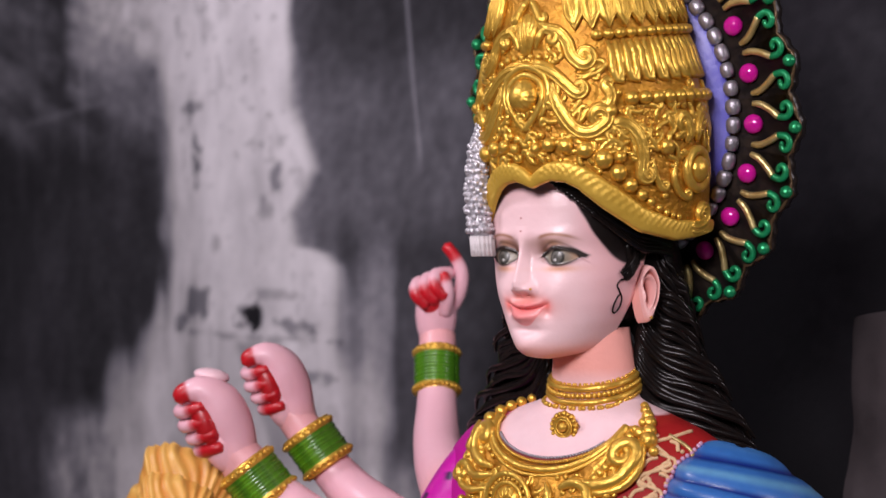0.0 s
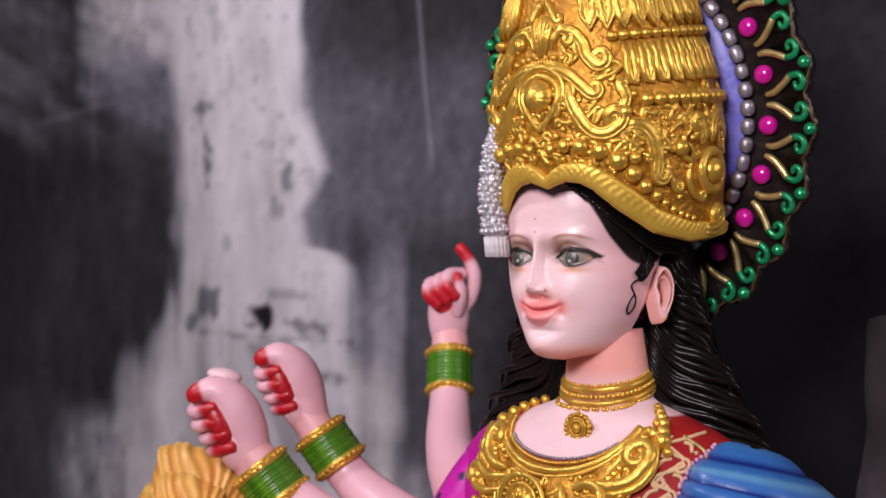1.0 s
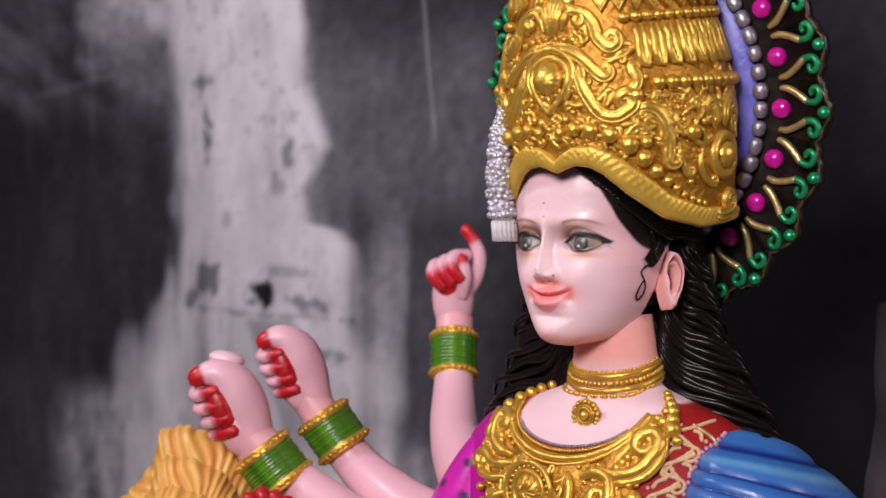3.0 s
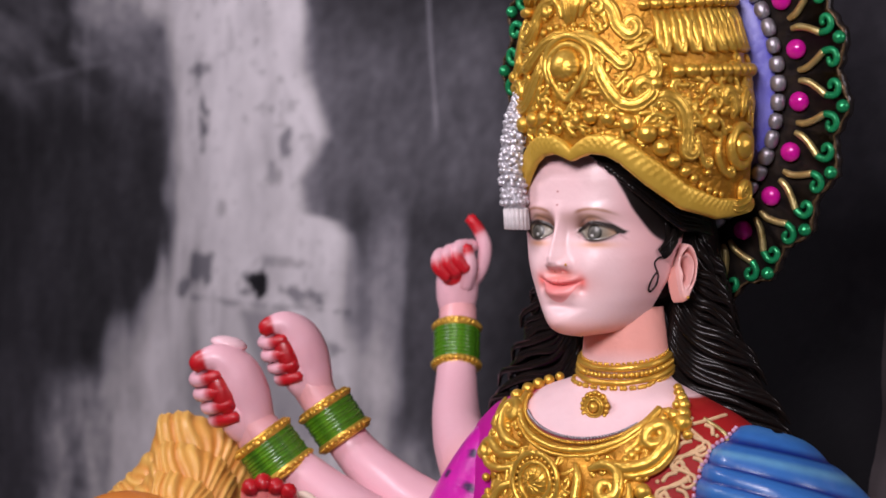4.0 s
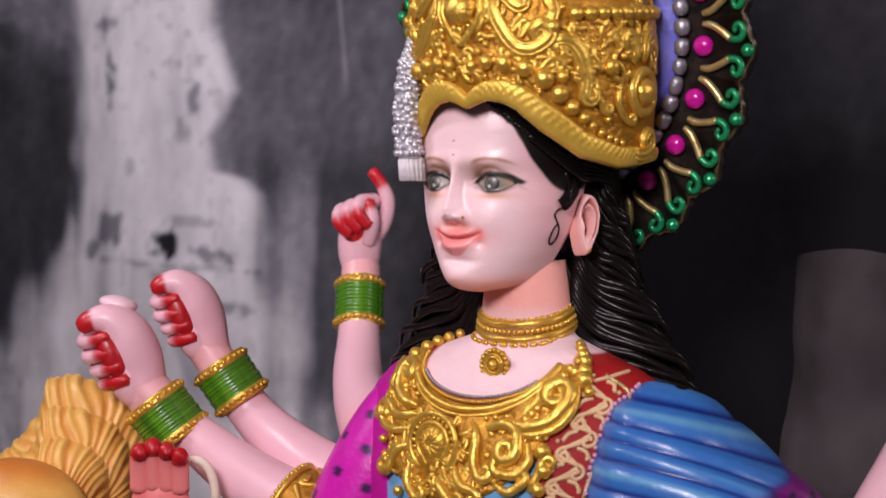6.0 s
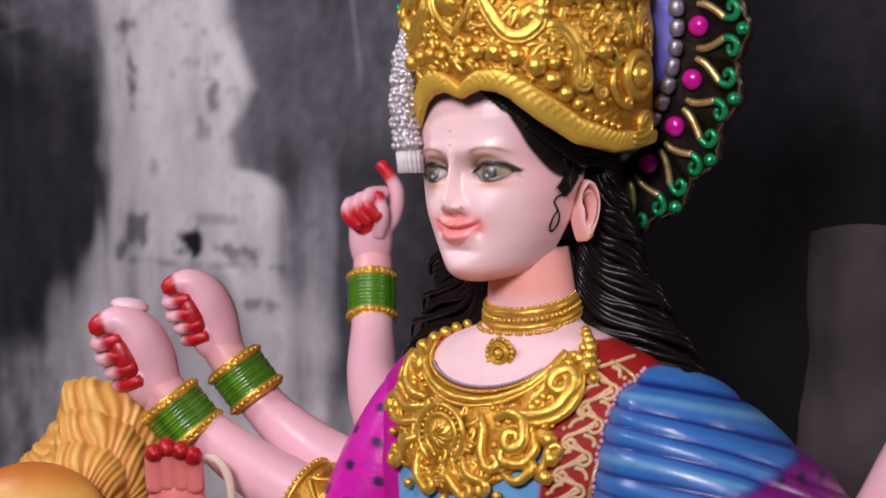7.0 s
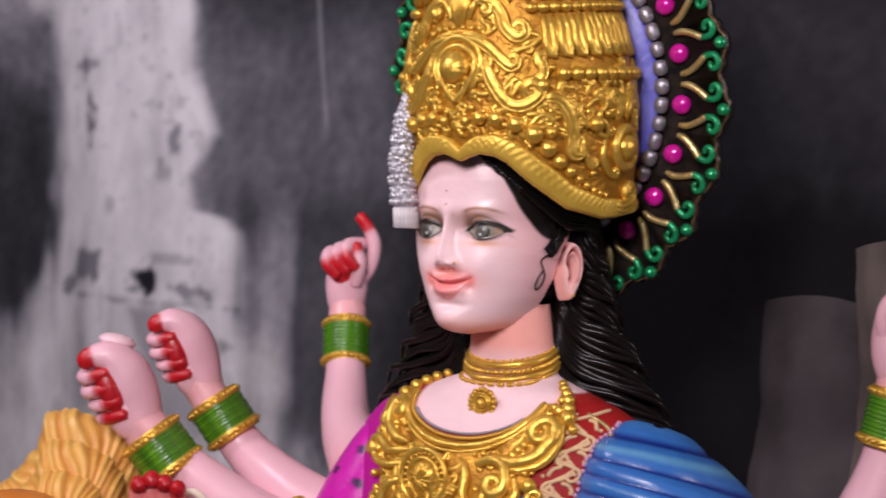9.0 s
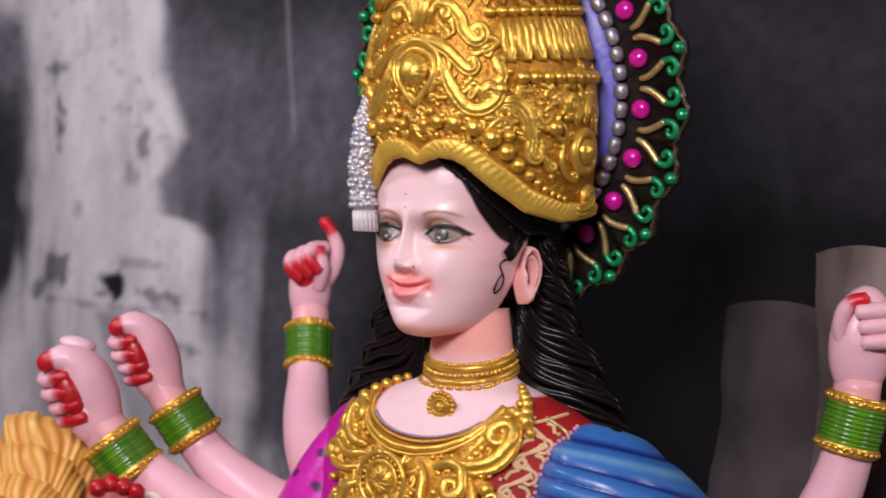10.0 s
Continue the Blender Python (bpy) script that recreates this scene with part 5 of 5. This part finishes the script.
def collar_at(th, k, off=0.0):
    """The broad collar: th degrees from straight down, k from its inner to its outer edge."""
    th, k, off = np.broadcast_arrays(np.radians(th), np.asarray(k, float), np.asarray(off, float))
    rx = 0.086 + (0.036 + 0.016 * np.cos(th) ** 2) * k
    rz = 0.050 + 0.105 * k
    x = rx * np.sin(th) - 0.006 - 0.012 * k * np.cos(th)
    z = -0.186 - rz * np.cos(th)
    return out(chest(x, z, off + 0.003).reshape(-1, 3)).reshape(*th.shape, 3)


def collar_body():
    t, k = np.meshgrid(np.linspace(-86, 86, 120), np.linspace(0, 1, 30), indexing="ij")
    edge = step(0, 0.06, k) * step(1, 0.94, k)
    lump = 0.003 * np.sin(t * 0.16) * np.sin(k * 9)
    s = Shell()
    keep = k * np.interp(np.abs(t + 4), [0, 60, 104], [1.0, 0.95, 0.75])
    s.add(collar_at(t, keep, -0.001 + 0.004 * edge + lump * edge), quads(120, 30))
    s.add(collar_at(t, keep, -0.004 + 0 * t), quads(120, 30)[:, ::-1])
    return s.thing("collar_necklace", [AMBER], tuple(collar_at(0, 0)), label="broad gold collar of scrolls, beads and a boss on the chest", category="necklace")


collar = collar_body()


def collar_rod(path, radius, name="scroll", lift=0.9, taper=True, mat=GOLD):
    path = np.asarray(path, float)
    n = len(path)
    r = 1.3 * radius * (np.interp(np.linspace(0, 1, n), [0, 0.15, 0.6, 1], [0.5, 0.9, 1.0, 0.65]) if taper else np.ones(n))
    one(tube(out(chest(path[:, 0], path[:, 1], r * lift + 0.004)), r, 9), name, mat, collar)


def collar_bead(x, z, r):
    one(ball(out(chest(x, z, 0.005 + 0.3 * r)), r, 12, 8), "bead", GOLD, collar)


th = np.linspace(-86, 86, 90)
one(tube(collar_at(th, 0.05, 0.004), 0.0042, 9), "rope", GOLD, collar, "smooth gold inner rope")
one(tube(collar_at(th, 0.11, 0.004), 0.0024, 8), "rope", GOLD, collar)
for a in np.linspace(-86, 86, 68):
    one(ball(collar_at(a, -0.03, 0.002), 0.0024, 8, 6), "bead", GOLD, collar)
for a in np.linspace(-60, 60, 44):
    one(ball(collar_at(a, -0.075, 0.001), 0.0021, 8, 6), "bead", SILVER, collar)
one(tube(collar_at(np.linspace(-60, 60, 60), -0.05, -0.001), 0.0034, 8, 0.5), "trim", PLINTH, collar, "red cloth trim")
fill = random.Random(33)
for i in range(110):
    th0, k0 = fill.uniform(-84, 84), fill.uniform(0.22, 0.97)
    a0, size, way = fill.uniform(0, 6.28), fill.uniform(0.10, 0.22), fill.choice((1, -1))
    u, v = math.cos(a0), math.sin(a0)
    path = curl_end([(th0 / 34 - 0.18 * u, k0 - 0.10 * v), (th0 / 34, k0 + 0.02), (th0 / 34 + 0.12 * u, k0 + 0.08 * v)], size * 0.4, fill.uniform(0.6, 1.1), way)
    one(tube(collar_at(path[:, 0] * 34, np.clip(path[:, 1], 0.12, 1.0), 0.003), 0.0027, 7), "leaf", GOLD, collar)
# boss with rings
bc = chest(-0.032, -0.278, 0.008)
bf = frame_of(chest(-0.032, -0.278, 0.03) - bc, (0, 0, 1))
disc(bc, bf, 0.019, 0.010, "boss", collar, GOLD, 0)
ring_on(bc, bf, 0.0215, 0.003, "ring", collar)
ring_on(bc, bf, 0.032, 0.0034, "ring", collar)
for i in range(24):
    a = i * 2 * math.pi / 24
    one(ball(out(bc + bf[0] * 0.0268 * math.cos(a) + bf[1] * 0.0268 * math.sin(a) + bf[2] * 0.001), 0.0028, 8, 6), "bead", GOLD, collar)
for i in range(12):
    a = i * 2 * math.pi / 12
    q = np.stack([bc + bf[2] * 0.0105 + bf[0] * 0.004 * math.cos(a) + bf[1] * 0.004 * math.sin(a), bc + bf[2] * 0.0075 + bf[0] * 0.0125 * math.cos(a + 0.2) + bf[1] * 0.0125 * math.sin(a + 0.2), bc + bf[2] * 0.002 + bf[0] * 0.018 * math.cos(a + 0.4) + bf[1] * 0.018 * math.sin(a + 0.4)])
    one(tube(out(q), 0.0018, 6), "flute", GOLD, collar)
# scrolls: points on the chest, curl size, turns, way, thickness
for pts, size, turns, way, rad in (
    ([(0.045, -0.247), (0.070, -0.252), (0.094, -0.244), (0.106, -0.226)], 0.0150, 1.35, 1, 0.0062),
    ([(0.040, -0.252), (0.072, -0.260), (0.100, -0.252), (0.113, -0.232), (0.110, -0.212)], 0.0070, 0.8, 1, 0.0040),
    ([(0.030, -0.258), (0.048, -0.251), (0.064, -0.258), (0.068, -0.274)], 0.0120, 1.2, -1, 0.0058),
    ([(0.012, -0.254), (0.020, -0.268), (0.022, -0.290), (0.030, -0.305)], 0.0085, 1.0, 1, 0.0046),
    ([(0.078, -0.268), (0.082, -0.285), (0.070, -0.300), (0.052, -0.300)], 0.0080, 1.0, -1, 0.0048),
    ([(-0.070, -0.244), (-0.088, -0.240), (-0.104, -0.228), (-0.108, -0.212)], 0.0110, 1.2, -1, 0.0058),
    ([(-0.066, -0.252), (-0.092, -0.256), (-0.112, -0.246)], 0.0095, 1.1, 1, 0.0050),
    ([(-0.072, -0.268), (-0.094, -0.272), (-0.112, -0.268), (-0.120, -0.256)], 0.0062, 1.0, 1, 0.0042),
    ([(-0.070, -0.284), (-0.084, -0.296), (-0.090, -0.312)], 0.0085, 1.1, -1, 0.0046),
    ([(-0.060, -0.302), (-0.058, -0.322), (-0.046, -0.336)], 0.0075, 1.0, 1, 0.0046),
    ([(-0.020, -0.314), (-0.008, -0.326), (0.004, -0.338)], 0.0080, 1.1, 1, 0.0048),
    ([(0.000, -0.300), (0.012, -0.316), (0.030, -0.322)], 0.0070, 1.0, -1, 0.0044),
    ([(0.050, -0.312), (0.066, -0.318), (0.080, -0.308)], 0.0065, 1.0, 1, 0.0042),
    ([(-0.100, -0.200), (-0.112, -0.208), (-0.118, -0.222)], 0.0060, 1.0, 1, 0.0042),
    ([(0.086, -0.316), (0.092, -0.300), (0.096, -0.284)], 0.0060, 0.9, -1, 0.0040),
):
    collar_rod(curl_end(pts, size, turns, way), rad)
for x, z, r in ((0.112, -0.203, 0.0105), (0.100, -0.196, 0.0075), (0.122, -0.214, 0.0060), (0.094, -0.275, 0.0095), (0.098, -0.294, 0.0085), (0.095, -0.313, 0.0080), (-0.094, -0.204, 0.0062), (-0.118, -0.236, 0.0050), (-0.124, -0.262, 0.0050),
                (-0.112, -0.285, 0.0052), (-0.104, -0.300, 0.0048), (-0.074, -0.335, 0.0060), (-0.020, -0.345, 0.0060), (0.020, -0.342, 0.0060), (0.045, -0.335, 0.0056), (0.036, -0.284, 0.0045), (0.046, -0.280, 0.0040), (0.008, -0.288, 0.0040),
                (0.086, -0.262, 0.0050), (-0.084, -0.226, 0.0040), (-0.076, -0.232, 0.0036), (0.024, -0.248, 0.0034), (0.034, -0.246, 0.0034), (0.060, -0.286, 0.0038)):
    collar_bead(x, z, r)
for side in (1, -1):
    for x, z, r in ((0.107, -0.194, 0.0085), (0.099, -0.186, 0.0080), (0.090, -0.180, 0.0074), (0.081, -0.175, 0.0066), (0.073, -0.171, 0.0056)):
        collar_bead(x * side, z, r)
for a in np.linspace(40, 90, 12):
    one(ball(collar_at(a, 0.38, 0.004), 0.0060, 10, 7), "bead", GOLD, collar)
for a in np.linspace(-90, -55, 10):
    one(ball(collar_at(a, 0.36, 0.004), 0.0054, 10, 7), "bead", GOLD, collar)


# ---- silver tassel that hangs from the crown beside the temple ----
def tassel():
    top = new("silver_tassel")
    top.location = (0.051, 1.80, 1.504)
    tagged(top, "silver beaded tassel with a white fringe hung from the crown", "tassel")
    path = curve([(0.060, 1.80, 1.655), (0.050, 1.80, 1.625), (0.0455, 1.80, 1.575), (0.050, 1.80, 1.526)], 24)
    one(tube(path, 0.0125, 12), "cord", TINSEL, top)
    rng = random.Random(2)
    for i in range(294):
        k, a = i / 293, i * 2 * math.pi / 10.5 + rng.uniform(-0.1, 0.1)
        c = path[int(k * (len(path) - 1))]
        rad = 0.0132 + 0.0010 * math.sin(k * 40)
        one(ball(c + np.array([math.cos(a) * rad, math.sin(a) * rad, rng.uniform(-0.002, 0.002)]), rng.uniform(0.0030, 0.0040), 8, 6), "bead", TINSEL, top)
    for i in range(16):
        a = i * 2 * math.pi / 16
        q = np.array([0.051, 1.80, 1.526]) + np.array([math.cos(a) * 0.012, math.sin(a) * 0.012, 0])
        one(tube([q, q + (0.001, 0, -0.010), q + (0.002, 0, -0.022)], 0.0032, 6), "fringe", WHITE, top, "white fringe")


tassel()


# ---- the lion's head beside the statue ----
def lion():
    s = Shell()
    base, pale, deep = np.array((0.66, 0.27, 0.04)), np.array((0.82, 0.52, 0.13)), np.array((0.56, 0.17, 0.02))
    c = np.array([-0.372, 2.05, 1.075])
    s.add(*ball(c + (0.03, 0.16, -0.52), (0.16, 0.2, 0.54), 24, 16), 0, base)
    # three overlapping sheets of grooved locks, the face before them
    for layer in range(3):
        n, m = 260, 40
        a, k = np.meshgrid(np.linspace(-0.6, 3.75, n), np.linspace(0.0, 1, m), indexing="ij")
        reach = np.interp(a, [-0.6, 0, 0.5, 0.8, 1.05, 1.35, 1.6, 1.72, 1.80, 1.88, 2.1, 2.3, 2.65, 3.75], [0.10, 0.105, 0.12, 0.15, 0.164, 0.168, 0.172, 0.168, 0.142, 0.124, 0.112, 0.107, 0.112, 0.10]) * (1 - 0.19 * layer)
        swirl = a + 0.22 * np.sin(k * 3.0 + layer) + 0.05 * np.sin(a * 9 + 4 * k)
        lock = np.sin(swirl * (23 + 4 * layer) + 2 * np.sin(swirl * 3) + layer)
        strand = np.sin(swirl * 61 + 5 * k)
        r = reach * (k + 0.010 * lock * k**2 + 0.010 * strand * k**3)
        y = 0.055 - 0.038 * layer - 0.062 * np.sqrt(np.clip(1 - k**2, 0, 1)) - 0.0014 * (0.5 * lock + 1.0 * strand) * step(0.1, 0.5, k)
        d = np.stack([np.cos(a), 0 * a, np.sin(a)], -1)
        v = c + d * r[..., None] + np.stack([0 * y, y, 0 * y], -1)
        # shade of grooves and roots painted into the orange, raised tips kept pale
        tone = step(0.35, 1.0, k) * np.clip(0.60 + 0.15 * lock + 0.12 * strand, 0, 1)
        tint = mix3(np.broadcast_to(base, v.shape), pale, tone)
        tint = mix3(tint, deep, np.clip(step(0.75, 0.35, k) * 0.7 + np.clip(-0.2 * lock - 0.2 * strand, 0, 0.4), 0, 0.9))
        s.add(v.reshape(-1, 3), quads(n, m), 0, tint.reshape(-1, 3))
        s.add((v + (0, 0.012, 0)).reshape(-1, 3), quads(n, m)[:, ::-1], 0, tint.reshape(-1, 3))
    v, f = ball(c + (-0.036, -0.085, 0.014), (0.092, 0.062, 0.076), 36, 24)
    s.add(v, f, 0, mix3(mix3(base, pale, step(-0.05, 0.03, v[:, 2] - c[2]) * 0.6), deep, step(0.052, 0.085, v[:, 2] - c[2]) * 0.9))
    s.add(*ball(c + (-0.085, -0.14, -0.045), (0.042, 0.036, 0.034), 24, 14), 0, pale)
    s.add(*tube(curve([c + (-0.085, -0.140, 0.022), c + (-0.065, -0.156, 0.026), c + (-0.040, -0.150, 0.016)], 16), 0.006, 8), 0, deep)
    s.add(*ball(c + (-0.085, -0.055, 0.040), (0.014, 0.010, 0.016), 14, 10), 0, (0.75, 0.5, 0.45))
    s.thing("lion_statue", [LION], (-0.375, 2.08, 0.0), label="orange painted lion statue with a tufted mane", category="statue")


lion()
